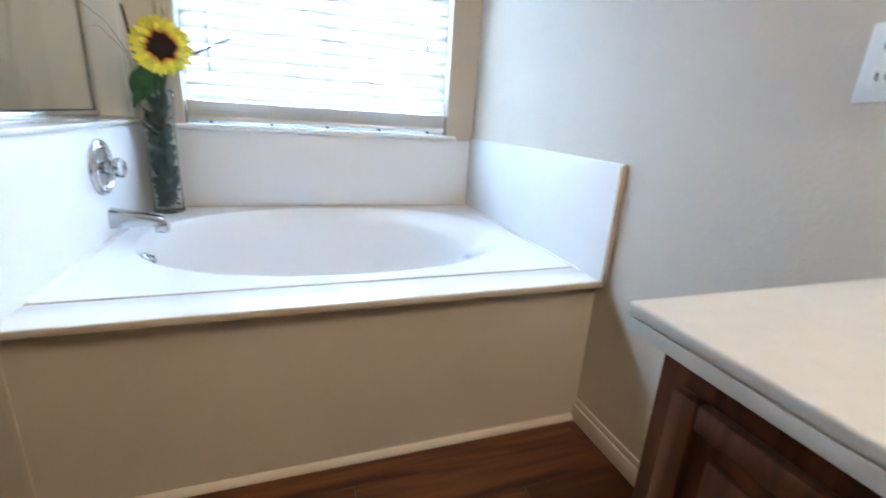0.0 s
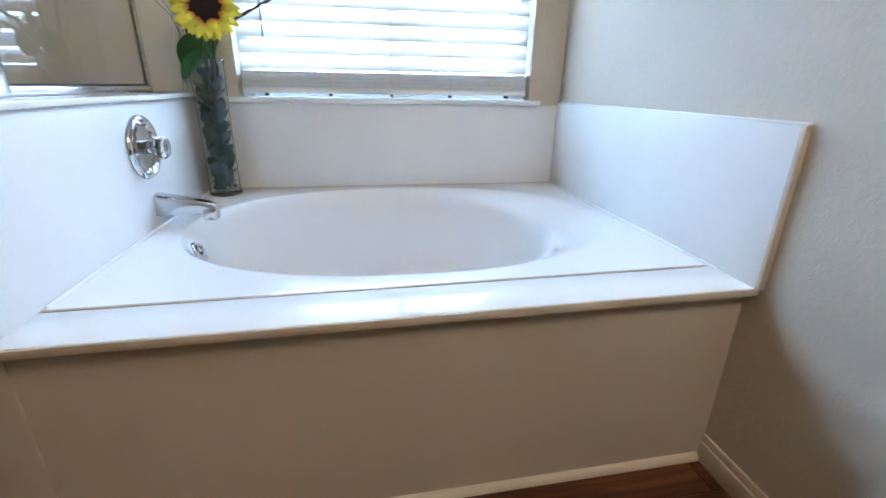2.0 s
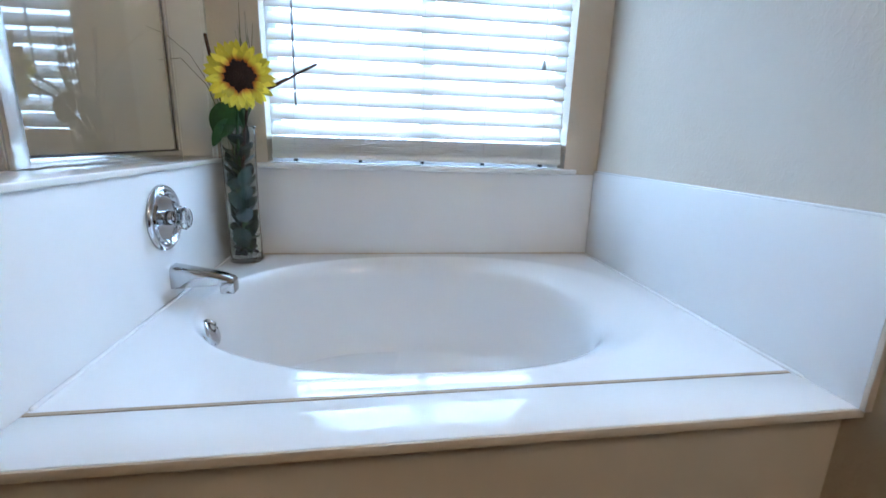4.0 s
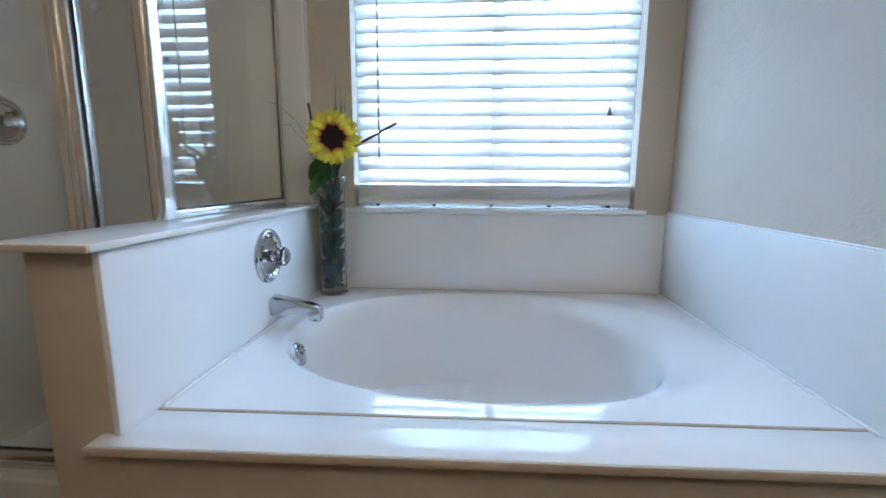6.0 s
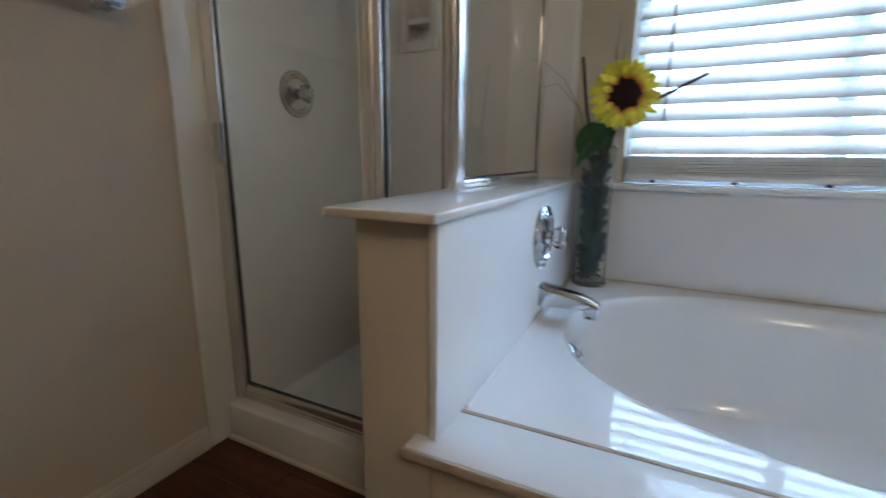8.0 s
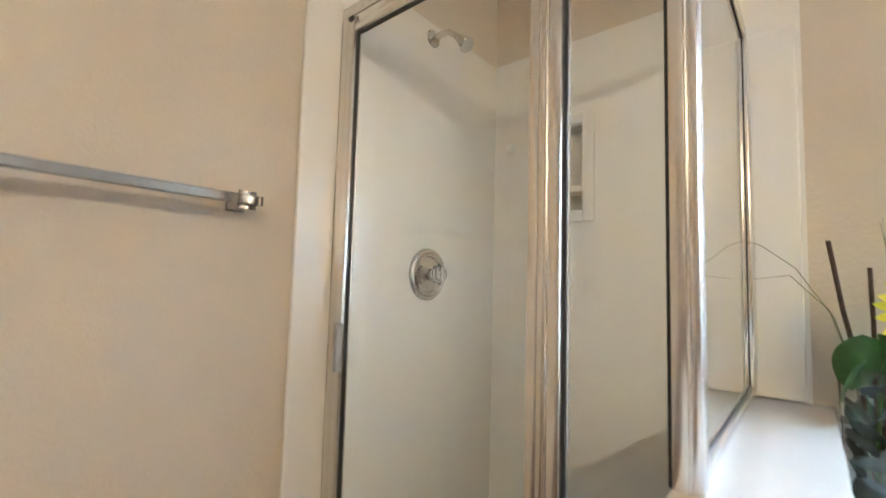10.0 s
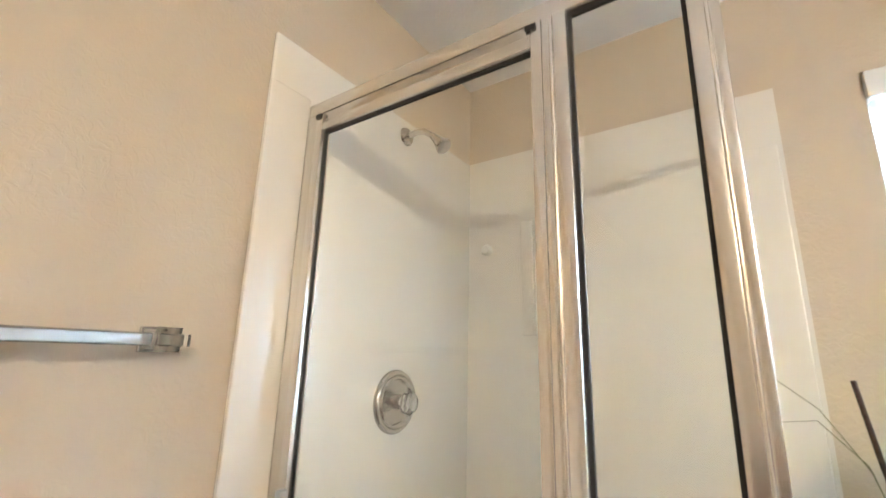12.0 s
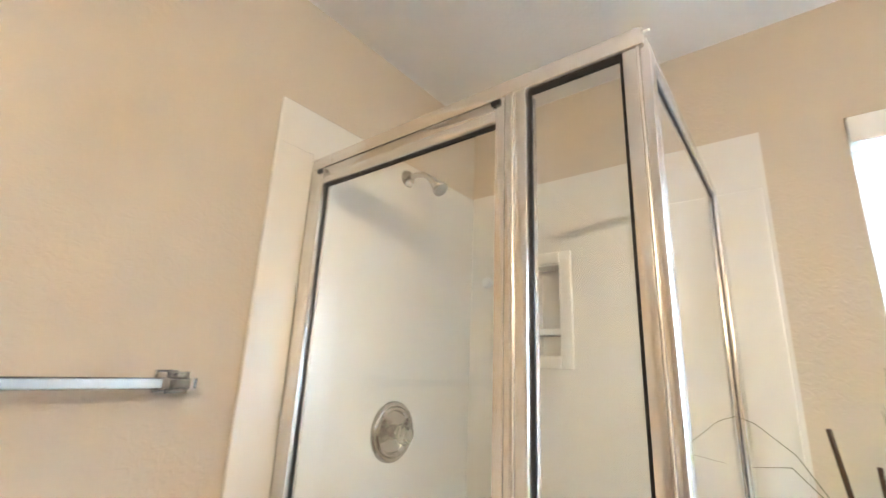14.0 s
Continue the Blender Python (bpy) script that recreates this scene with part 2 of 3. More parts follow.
NX0, NX1, NZ0, NZ1 = -2.262, -2.148, 1.480, 1.800   # soap niche
box(bm, XW, NX0, YN, YN + 0.14, -0.12, CEIL)
box(bm, NX1, WX0, YN, YN + 0.14, -0.12, CEIL)
box(bm, NX0, NX1, YN, YN + 0.14, -0.12, NZ0)
box(bm, NX0, NX1, YN, YN + 0.14, NZ1, CEIL)
box(bm, NX0, NX1, YN + 0.09, YN + 0.14, NZ0, NZ1)
box(bm, WX1, XE, YN, YN + 0.14, -0.12, CEIL)
box(bm, WX0, WX1, YN, YN + 0.14, -0.12, WZ0 - 0.022)
box(bm, WX0, WX1, YN, YN + 0.14, WZ1, CEIL)
solid("wall_north", bm, M_WALL, "unseen beige wall closing the room, set back to cut bounce light with a square window opening", "wall", "structure", False)
solid("ground", boxed(-300, 300, 0.6, 600, -0.45, -0.35), M_GROUND, "pale sunlit ground outside the window", "ground", "structure", False)

# added glowing sheet: stands in for the sky and lights the room through the blind
solid("backdrop", boxed(-9.0, 7.5, 6.0, 6.05, -0.35, 7.8), M_SKYGLOW, "glowing sheet standing in for the daylight beyond the window", "backdrop", "structure", False)

# window
win = thing("window_1", "white vinyl slider window with a middle mullion", "window", "structure")
fy0, fy1 = 0.085, 0.14
for a in ((WX0, WX0 + 0.045, WZ0, WZ1), (WX1 - 0.045, WX1, WZ0, WZ1), (WX0 + 0.045, WX1 - 0.045, WZ0, WZ0 + 0.020), (WX0 + 0.045, WX1 - 0.045, WZ1 - 0.045, WZ1)):
    part("window_frame", boxed(a[0], a[1], fy0, fy1, a[2], a[3], bevel=0.004), M_VINYL, win)
part("mullion", boxed(-0.752, -0.697, fy0 - 0.003, fy1 - 0.002, WZ0 + 0.020, WZ1 - 0.045, bevel=0.004), M_VINYL, win)
for a, b in ((WX0 + 0.045, -0.757), (-0.697, WX1 - 0.045)):
    p = part("pane", boxed(a, b, 0.110, 0.114, WZ0 + 0.020, WZ1 - 0.045), M_PANE, win, smooth=False)
    p.visible_shadow = False
solid("window_sill", boxed(-1.386, -0.088, -0.024, 0.085, 0.885, 0.906, bevel=0.004), M_MARBLE, "white cultured marble window sill above the tub", "window sill", "structure")

# half wall, tub front and splash panels
HX0, HX1 = -1.664, -1.520
solid("half_wall", boxed(HX0, HX1, -1.178, YN, 0, 0.906, bevel=0.004), M_APRON, "beige painted half wall between tub and shower", "half wall", "structure")
solid("tub_front_wall", skewed(boxed(HX1, XE, -1.173, -1.10, 0, 0.5185), 0.012), M_APRON, "beige painted front wall of the tub platform", "tub front", "structure", False)
solid("splash_panel", boxed(-0.001, XE, -1.1890, -0.0005, D, 0.897, bevel=0.0012), M_MARBLE, "white cultured marble splash panel on the side wall", "splash panel", "structure")
solid("splash_panel", boxed(HX1 + 0.0005, XE, 0.0, YN, D, 0.884, bevel=0.002), M_MARBLE, "white cultured marble splash panel below the window", "splash panel", "structure")
solid("splash_panel", boxed(HX1, -1.505, -1.186, -0.0005, D, 0.906, bevel=0.003), M_MARBLE, "white cultured marble splash panel on the half wall", "splash panel", "structure")
solid("edge_trim", boxed(-0.0015, XE, -1.2000, -1.1892, D, 0.897, bevel=0.0015), M_EDGE, "cream edge strip of the splash panel", "trim", "structure")


def baseboard(name, x0, x1, y0, y1, h, side):
    """A stepped skirting board; side is the axis that it is thin along."""
    bm = bmesh.new()
    box(bm, x0, x1, y0, y1, 0, h * 0.72, bevel=0.002)
    t = 0.006
    if side == "+x":
        box(bm, x0 + t, x1, y0, y1, h * 0.72, h, bevel=0.002)
    elif side == "-x":
        box(bm, x0, x1 - t, y0, y1, h * 0.72, h, bevel=0.002)
    else:
        box(bm, x0, x1, y0 + t, y1, h * 0.72, h, bevel=0.002)
    return solid(name, bm, M_TRIM, "cream painted stepped baseboard", "baseboard", "structure")


baseboard("baseboard", XE - 0.014, XE, -1.885, -1.157, 0.082, "+x")
baseboard("baseboard", XW, XW + 0.014, -5.1, -0.914, 0.085, "-x")


def quarter_round(x0, x1, y, r, n=6):
    """A quarter-round moulding along x, its back against the plane y."""
    bm = bmesh.new()
    loop = [(y, 0.0), (y, r * 1.2)] + [(y - r * math.sin(math.pi / 2 * k / n), r * 1.2 * math.cos(math.pi / 2 * k / n)) for k in range(1, n + 1)]
    ends = [[bm.verts.new((x, a, b)) for a, b in loop] for x in (x0, x1)]
    for k in range(len(loop)):
        m = (k + 1) % len(loop)
        bm.faces.new((ends[0][k], ends[0][m], ends[1][m], ends[1][k]))
    bm.faces.new(ends[0][::-1])
    bm.faces.new(ends[1])
    return bm


solid("trim", skewed(quarter_round(HX1 + 0.001, XE - 0.014, -1.1735, 0.016), 0.012), M_TRIM, "cream quarter-round shoe moulding along the tub front", "trim", "structure")

# ---- bathtub ----
TX0, TX1, TY0, TY1 = -1.5045, -0.0015, -1.0755, -0.0005


def tub_shell():
    bm = bmesh.new()
    cx, cy, a, b, e = -0.738, -0.525, 0.688, 0.480, 2.25
    cbx, ab, bb = -0.895, 0.46, 0.345
    angs = [2 * math.pi * i / 128 for i in range(128)]
    corner = [math.atan2(y - cy, x - cx) % (2 * math.pi) for x in (TX0, TX1) for y in (TY0, TY1)]
    for c in corner:
        k = min(range(128), key=lambda i: abs(angs[i] - c))
        angs[k] = c

    def rect(t):
        dx, dy = math.cos(t), math.sin(t)
        s = min(((TX1 if dx > 0 else TX0) - cx) / dx if abs(dx) > 1e-9 else 9, ((TY1 if dy > 0 else TY0) - cy) / dy if abs(dy) > 1e-9 else 9)
        return cx + s * dx, cy + s * dy

    def sup(t, x0, aa, b2):
        c, s = math.cos(t), math.sin(t)
        r = (abs(c / aa) ** e + abs(s / b2) ** e) ** (-1 / e)
        return x0 + r * c, cy + r * s

    rings = [[(*rect(t), D - 0.03) for t in angs], [(*rect(t), D) for t in angs], [(*sup(t, cx, a * 1.018, b * 1.018), D) for t in angs]]
    prof = ((0, 0), (0.06, 0.001), (0.13, 0.005), (0.22, 0.013), (0.31, 0.024), (0.38, 0.036), (0.43, 0.049), (0.465, 0.066), (0.495, 0.092), (0.53, 0.13), (0.57, 0.18), (0.62, 0.23), (0.69, 0.28), (0.78, 0.32), (0.88, 0.35), (1.0, 0.365))
    for f, dz in prof:
        rings.append([(*sup(t, cx + (cbx - cx) * f, a + (ab - a) * f, b + (bb - b) * f), D - dz) for t in angs])
    rings.append([(*sup(t, cbx, ab * 0.5, bb * 0.5), D - 0.372) for t in angs])
    vr = [[bm.verts.new(p) for p in r] for r in rings]
    n = len(angs)
    for r0, r1 in zip(vr, vr[1:]):
        for i in range(n):
            bm.faces.new((r0[i], r0[(i + 1) % n], r1[(i + 1) % n], r1[i]))
    bm.faces.new(vr[-1])
    for v in bm.verts:
        if abs(v.co.y - TY0) < 1e-5:
            v.co.y += 0.0215 * (v.co.x + 1.5)
    return bm


tub = thing("bathtub", "white glossy drop-in oval soaking tub with moulded deck", "bathtub")
part("tub_shell", tub_shell(), M_TUB, tub)
ov = part("overflow_plate", lathe([(0, 0.012), (0.032, 0.011), (0.039, 0.006), (0.041, 0)], 28, "x"), M_CHROME, tub, "round chrome overflow plate")
ov.matrix_basis = pose(-1.380, -0.615, D - 0.066, 0, -24, 6)
bm = tube(bmesh.new(), [(0.010, 0, -0.008), (0.020, 0, 0.004), (0.022, 0, 0.018), (0.014, 0, 0.030)], [0.004, 0.005, 0.006, 0.005], 10)
part("trip_lever", bm, M_CHROME, ov, "chrome trip lever")
part("drain", lathe([(0, 0.006), (0.02, 0.006), (0.032, 0.003), (0.034, 0)], 24, "z", (-1.18, -0.525, D - 0.366)), M_CHROME, tub, "chrome drain cover")
part("caulk_joint", skewed(boxed(TX0, TX1, -1.0840, -1.0755, D - 0.02, D + 0.0008)), M_GROUT, tub, "tan caulk joint along the deck", False)

ledge = thing("tub_ledge", "white cultured marble ledge along the tub front with a cream edge", "ledge")
part("slab", skewed(boxed(-1.550, XE - 0.001, -1.217, -1.0841, D - 0.016, D, bevel=0.003)), M_LEDGE, ledge)
part("edge_strip", skewed(boxed(-1.552, XE - 0.001, -1.2235, -1.2172, D - 0.019, D - 0.0005, bevel=0.003)), M_EDGE, ledge, "cream edge strip")

cap = thing("half_wall_cap", "almond cultured marble cap slab on the half wall", "wall cap")
part("slab", boxed(-1.693, -1.492, -1.216, YN - 0.001, 0.9065, 0.922, bevel=0.003, seg=3), M_CAP, cap)
# the warm lamp light on the cap's front face is put into this strip's colour
part("edge_strip", boxed(-1.693, -1.492, -1.2225, -1.2162, 0.9065, 0.9215, bevel=0.003, seg=3), M_EDGE, cap, "front edge tinted cream for warm lamp light")


for x0, x1 in ((-1.5056, -1.4960), (-0.0100, -0.0005)):
    solid("caulk_bead", boxed(x0, x1, -1.07, -0.0065, D - 0.003, D + 0.007, bevel=0.0042, seg=3), M_TUB, "thin white caulk bead beside the tub deck", "caulk", "structure")
solid("caulk_bead", boxed(-1.5045, -0.0015, -0.006, -0.0005, D, D + 0.004, bevel=0.0015), M_EDGE, "thin cream caulk bead behind the tub deck", "caulk", "structure")

solid("caulk_bead", boxed(0.001, XE, -1.199, -0.0005, 0.8972, 0.9035, bevel=0.0025, seg=3), M_TUB, "white caulk bead along the top of the side panel", "caulk", "structure")
solid("caulk_bead", boxed(-0.0080, XE - 0.0015, -1.075, -1.066, D - 0.002, D + 0.004, bevel=0.0018), M_TUB, "white caulk bead where ledge and deck meet", "caulk", "structure")

# ---- taps ----
def crystal_knob(r, l):
    """A faceted clear handle, along +x."""
    bm = lathe([(0, 0), (r * 0.55, 0), (r * 0.7, l * 0.18), (r, l * 0.45), (r * 1.02, l * 0.72), (r * 0.8, l * 0.95), (0, l)], 10, "x")
    return bm


def mixer(name, label, at, metal, r):
    v = thing(name, label, "valve", at=at)
    prof = [(0, 0.009), (r * 0.40, 0.009), (r * 0.60, 0.007), (r * 0.655, 0.008), (r * 0.685, 0.013), (r * 0.73, 0.0165), (r * 0.78, 0.0165), (r * 0.815, 0.0125), (r * 0.83, 0.0105), (r * 0.85, 0.0125), (r * 0.89, 0.0135), (r * 0.94, 0.012), (r * 0.98, 0.0075), (r, 0.003), (r, 0)]
    part("escutcheon", lathe(prof, 48, "x"), metal, v, "round stepped metal escutcheon")
    part("sleeve", lathe([(0, 0.034), (0.015, 0.034), (0.019, 0.028), (0.021, 0.012), (0.021, 0.010)], 24, "x"), metal, v)
    k = part("knob", crystal_knob(0.033, 0.043), M_ACRYL, v, "faceted clear acrylic knob", False)
    k.matrix_basis = pose(0.026, 0, 0)
    part("knob_cap", lathe([(0, 0.0685), (0.009, 0.068), (0.010, 0.0655), (0, 0.0655)], 16, "x"), metal, v)
    return v


mixer("tub_valve", "chrome tub valve with clear acrylic knob on the splash panel", (-1.505, -0.532, 0.778), M_CHROME, 0.092)

sp = thing("tub_spout", "polished chrome tub spout over the bathtub rim", "tub spout")
bm = bmesh.new()
rings = []
SPN = 16
for i in range(SPN + 1):
    u = i / SPN
    w = 0.031 - 0.010 * u
    zt = 0.637 - 0.030 * u - 0.010 * u ** 6
    zb = 0.571 + 0.006 * u
    # upright sides, a nearly square underside and a rounded top
    corners = ((-1, zb, 0.004, 180), (1, zb, 0.004, 270), (1, zt, w * 0.55, 0), (-1, zt, w * 0.55, 90))
    ring = []
    for sx, z0, rad, a0 in corners:
        rad = min(rad, (zt - zb) * 0.45)
        cyy, czz = sx * (w - rad), z0 + (rad if z0 == zb else -rad)
        for k in range(6):
            t = radians(a0 + 18 * k)
            ring.append(bm.verts.new((-1.505 + 0.165 * u, -0.507 + cyy + rad * math.cos(t), czz + rad * math.sin(t))))
    rings.append(ring)
for a, b in zip(rings, rings[1:]):
    for k in range(24):
        bm.faces.new((a[k], a[(k + 1) % 24], b[(k + 1) % 24], b[k]))
bm.faces.new(rings[0])
bm.faces.new(rings[-1])
part("body", bm, M_CHROME, sp)
part("outlet_lip", boxed(-1.378, -1.336, -0.530, -0.484, 0.550, 0.592, bevel=0.006, seg=3), M_CHROME, sp)

# ---- window blind ----
BX0, BX1, BY = -1.338, -0.146, 0.050
blind = thing("window_blind", "white faux-wood horizontal blind with half-open slats", "blind")
bm = boxed(BX0 - 0.012, BX1 + 0.012, -0.008, 0.006, 2.032, 2.104, bevel=0.003)
box(bm, BX0 - 0.012, BX0 - 0.002, 0.006, 0.060, 2.032, 2.104, bevel=0.002)
box(bm, BX1 + 0.002, BX1 + 0.012, 0.006, 0.060, 2.032, 2.104, bevel=0.002)
part("valance", bm, M_SLAT, blind)
part("headrail", boxed(BX0, BX1, 0.024, 0.075, 2.058, 2.104), M_VINYL, blind)


def slat_mesh():
    bm = bmesh.new()
    n = 6
    up, dn = [], []
    for i in range(n + 1):
        y = -0.0315 + 0.063 * i / n
        z = 0.0025 * (1 - (y / 0.0315) ** 2)
        up.append((y, z + 0.0014))
        dn.append((y, z - 0.0014))
    loop = up + dn[::-1]
    va = [bm.verts.new((BX0 + 0.003, y, z)) for y, z in loop]
    vb = [bm.verts.new((BX1 - 0.003, y, z)) for y, z in loop]
    for i in range(len(loop)):
        j = (i + 1) % len(loop)
        bm.faces.new((va[i], va[j], vb[j], vb[i]))
    bm.faces.new(va[::-1])
    bm.faces.new(vb)
    return bm


slat_me = mesh("slat", slat_mesh(), M_SLAT, True)
PITCH = 0.0570
z = 1.038
while z < 2.04:
    s = new("slat", slat_me)
    s.parent = blind
    s.matrix_basis = pose(0, BY, z, 50 + random.uniform(-0.8, 0.8), 0, random.uniform(-0.04, 0.04))
    z += PITCH
for i in range(14):
    s = new("slat", slat_me)
    s.parent = blind
    s.matrix_basis = pose(0, BY, 0.9445 + i * 0.0047, random.uniform(-1.5, 1.5), 0, random.uniform(-0.08, 0.08))
part("bottom_rail", boxed(BX0, BX1, BY - 0.031, BY + 0.031, 0.922, 0.943, bevel=0.004), M_SLAT, blind)
for i in range(5):
    x = BX0 + 0.09 + i * (BX1 - BX0 - 0.18) / 4
    bm = bmesh.new()
    tube(bm, [(x, BY - 0.0325, 0.955), (x, BY - 0.0325, 2.08)], 0.0008, 5)
    tube(bm, [(x, BY + 0.0325, 0.955), (x, BY + 0.0325, 2.08)], 0.0008, 5)
    part("ladder_cord", bm, M_CORD, blind)
    part("rail_plug", boxed(x - 0.007, x + 0.007, BY - 0.036, BY - 0.01, 0.9120, 0.9225, bevel=0.002), M_GASKET, blind)
part("tilt_wand", tube(bmesh.new(), [(-1.231, -0.012, 2.06), (-1.231, -0.016, 1.6), (-1.231, -0.020, 1.11)], 0.0045, 8), M_WAND, blind, "clear grey tilt wand")
part("pull_cord", tube(bmesh.new(), [(-0.266, -0.010, 2.06), (-0.266, -0.014, 1.33)], 0.0012, 5), M_CORD, blind)
part("cord_tassel", lathe([(0, 0.03), (0.004, 0.03), (0.009, 0.0), (0.0085, -0.004), (0, -0.004)], 12, "z", (-0.266, -0.014, 1.300)), M_TASSEL, blind, "grey cord tassel")

# ---- shower ----
SX0 = -2.526   # inner face of the west surround panel
sur = thing("shower_surround", "almond moulded shower wall panels with a soap niche", "shower surround", "structure")
ZT = 2.121
part("side_panel", boxed(XW, SX0, -0.912, YN, 0.0, ZT, bevel=0.006, seg=3), M_SURR, sur)
bm = bmesh.new()
box(bm, SX0, NX0, -0.008, YN, 0.06, ZT)
box(bm, NX1, HX0, -0.008, YN, 0.06, ZT)
box(bm, HX0, -1.535, -0.008, YN, 0.9225, ZT)
box(bm, NX0, NX1, -0.008, YN, 0.06, NZ0)
box(bm, NX0, NX1, -0.008, YN, NZ1, ZT)
part("back_panel", bm, M_SURR, sur, smooth=False)
part("side_border", boxed(SX0 - 0.004, SX0 + 0.003, -0.9125, -0.800, 0.142, 1.990, bevel=0.0035, seg=3), M_SURR, sur)
part("back_border", boxed(-1.652, -1.546, -0.013, -0.004, 0.9235, 1.950, bevel=0.004, seg=3), M_SURR, sur)
bm = bmesh.new()
o = 0.042
for a in ((NX0 - o, NX0, NZ0 - o, NZ1 + o), (NX1, NX1 + o, NZ0 - o, NZ1 + o), (NX0, NX1, NZ0 - o, NZ0), (NX0, NX1, NZ1, NZ1 + o)):
    box(bm, a[0], a[1], -0.020, -0.006, a[2], a[3], bevel=0.004)
part("niche_frame", bm, M_SURR, sur)
bm = bmesh.new()
t = 0.004
box(bm, NX0, NX1, 0.078, 0.082, NZ0, NZ1)
box(bm, NX0, NX0 + t, -0.008, 0.078, NZ0, NZ1)
box(bm, NX1 - t, NX1, -0.008, 0.078, NZ0, NZ1)
box(bm, NX0 + t, NX1 - t, -0.008, 0.078, NZ0, NZ0 + t)
box(bm, NX0 + t, NX1 - t, -0.008, 0.078, NZ1 - t, NZ1)
box(bm, NX0 + t, NX1 - t, -0.006, 0.078, 1.551, 1.574, bevel=0.004)
part("niche_liner", bm, M_SURR, sur, "recessed soap niche with a shelf", False)
part("half_wall_panel", boxed(HX0 - 0.012, HX0, -0.86, -0.008, 0.06, 0.892), M_SURR, sur, smooth=False)

pan = thing("shower_pan", "white shower pan with a raised curb", "shower pan")
bm = bmesh.new()
box(bm, SX0, HX0 - 0.012, -0.838, -0.745, 0.0, 0.138, bevel=0.012, seg=3)
part("curb", bm, M_SURR, pan)
part("base", boxed(SX0, HX0 - 0.012, -0.745, -0.008, 0.0, 0.06), M_TUB, pan, smooth=False)
part("drain", lathe([(0, 0.004), (0.045, 0.004), (0.05, 0)], 24, "z", (-2.1, -0.38, 0.06)), M_STEEL, pan)
solid("trim", boxed(XW + 0.014, HX0, -0.853, -0.8385, 0, 0.018, bevel=0.005), M_TRIM, "cream shoe moulding along the shower curb", "trim", "structure")

enc = thing("shower_enclosure", "bright aluminium framed shower enclosure with clear glass panels", "shower enclosure")
FY0, FY1 = -0.794, -0.756
HZ0, HZ1 = 1.938, 1.973
part("header", boxed(SX0, -1.658, FY0 - 0.006, -0.778, HZ0, HZ1, bevel=0.004), M_ALU, enc)
part("corner_cap", boxed(-1.6580, -1.6480, FY0 + 0.004, FY0 + 0.012, HZ1 - 0.008, HZ1 - 0.005, bevel=0.001), M_PLASTIC, enc, "small white corner clip")
part("wall_jamb", boxed(SX0, -2.4915, FY0 - 0.007, FY1, 0.138, HZ0, bevel=0.003), M_ALU, enc)
part("mullion", boxed(-1.906, -1.8925, FY0 - 0.0095, FY1, 0.138, HZ0, bevel=0.002), M_ALU, enc)
part("mullion_bead", tube(bmesh.new(), [(-1.890, FY0 - 0.009, 0.139), (-1.890, FY0 - 0.009, HZ0)], 0.0032, 12), M_ALU, enc)
part("mullion", boxed(-1.8875, -1.8635, FY0 - 0.0085, FY1, 0.138, HZ0, bevel=0.002), M_ALU, enc)
part("corner_post", boxed(-1.691, -1.669, FY0 - 0.003, -0.752, 0.9225, HZ0, bevel=0.002), M_ALU, enc)
part("corner_bead", tube(bmesh.new(), [(-1.667, FY0 - 0.002, 0.923), (-1.667, FY0 - 0.002, HZ0)], 0.0026, 12), M_ALU, enc)
part("corner_post", boxed(-1.6655, -1.651, FY0 - 0.001, -0.752, 0.9225, HZ0, bevel=0.002), M_ALU, enc)
part("bottom_rail", boxed(-2.4915, -1.906, FY0, FY1, 0.138, 0.164, bevel=0.004), M_ALU, enc)
part("bottom_rail", boxed(-1.8635, HX0 - 0.040, FY0, FY1, 0.138, 0.172, bevel=0.004), M_ALU, enc)
part("fixed_glass", boxed(-1.863, -1.692, -0.788, -0.785, 0.172, HZ0), M_GLASS, enc, smooth=False).visible_shadow = False
# black rubber, drawn wider to take in the shadow of the reveal
for a in ((-1.8633, -1.8570, 0.172, HZ0), (-1.6970, -1.6912, 0.9225, HZ0)):
    part("gasket", boxed(a[0], a[1], -0.7905, -0.7835, a[2], a[3]), M_GASKET, enc, "black rubber gasket", False)
part("gasket", boxed(-1.8570, -1.6970, -0.7905, -0.7835, HZ0 - 0.010, HZ0), M_GASKET, enc, "black rubber gasket", False)
for x in (-2.44, -2.30, -2.13, -1.98):
    part("screw", lathe([(0, 0.0015), (0.003, 0.001), (0.0035, 0)], 12, "y", (x, FY0 - 0.006, HZ0 + 0.016)), M_STEEL, enc, "small screw head")
part("lower_jamb", boxed(-1.699, HX0 - 0.013, FY0, FY1, 0.138, 0.906, bevel=0.004), M_ALU, enc)
GX = -1.668
part("side_rail_top", boxed(GX - 0.012, GX + 0.012, -0.7775, -0.009, HZ0 + 0.008, HZ1 - 0.004, bevel=0.003), M_ALU, enc)
part("side_rail_bottom", boxed(GX - 0.014, GX + 0.014, -0.752, -0.009, 0.9225, 0.944, bevel=0.004), M_ALU, enc)
part("side_wall_channel", boxed(GX - 0.012, GX + 0.012, -0.026, -0.009, 0.944, HZ0 + 0.008, bevel=0.003), M_ALU, enc)
part("side_glass", boxed(GX - 0.0015, GX + 0.0015, -0.752, -0.026, 0.944, HZ0 + 0.008), M_GLASS, enc, smooth=False).visible_shadow = False
part("gasket", boxed(GX - 0.003, GX + 0.003, -0.0295, -0.026, 0.944, HZ0 + 0.008), M_GASKET, enc, "black rubber gasket", False)
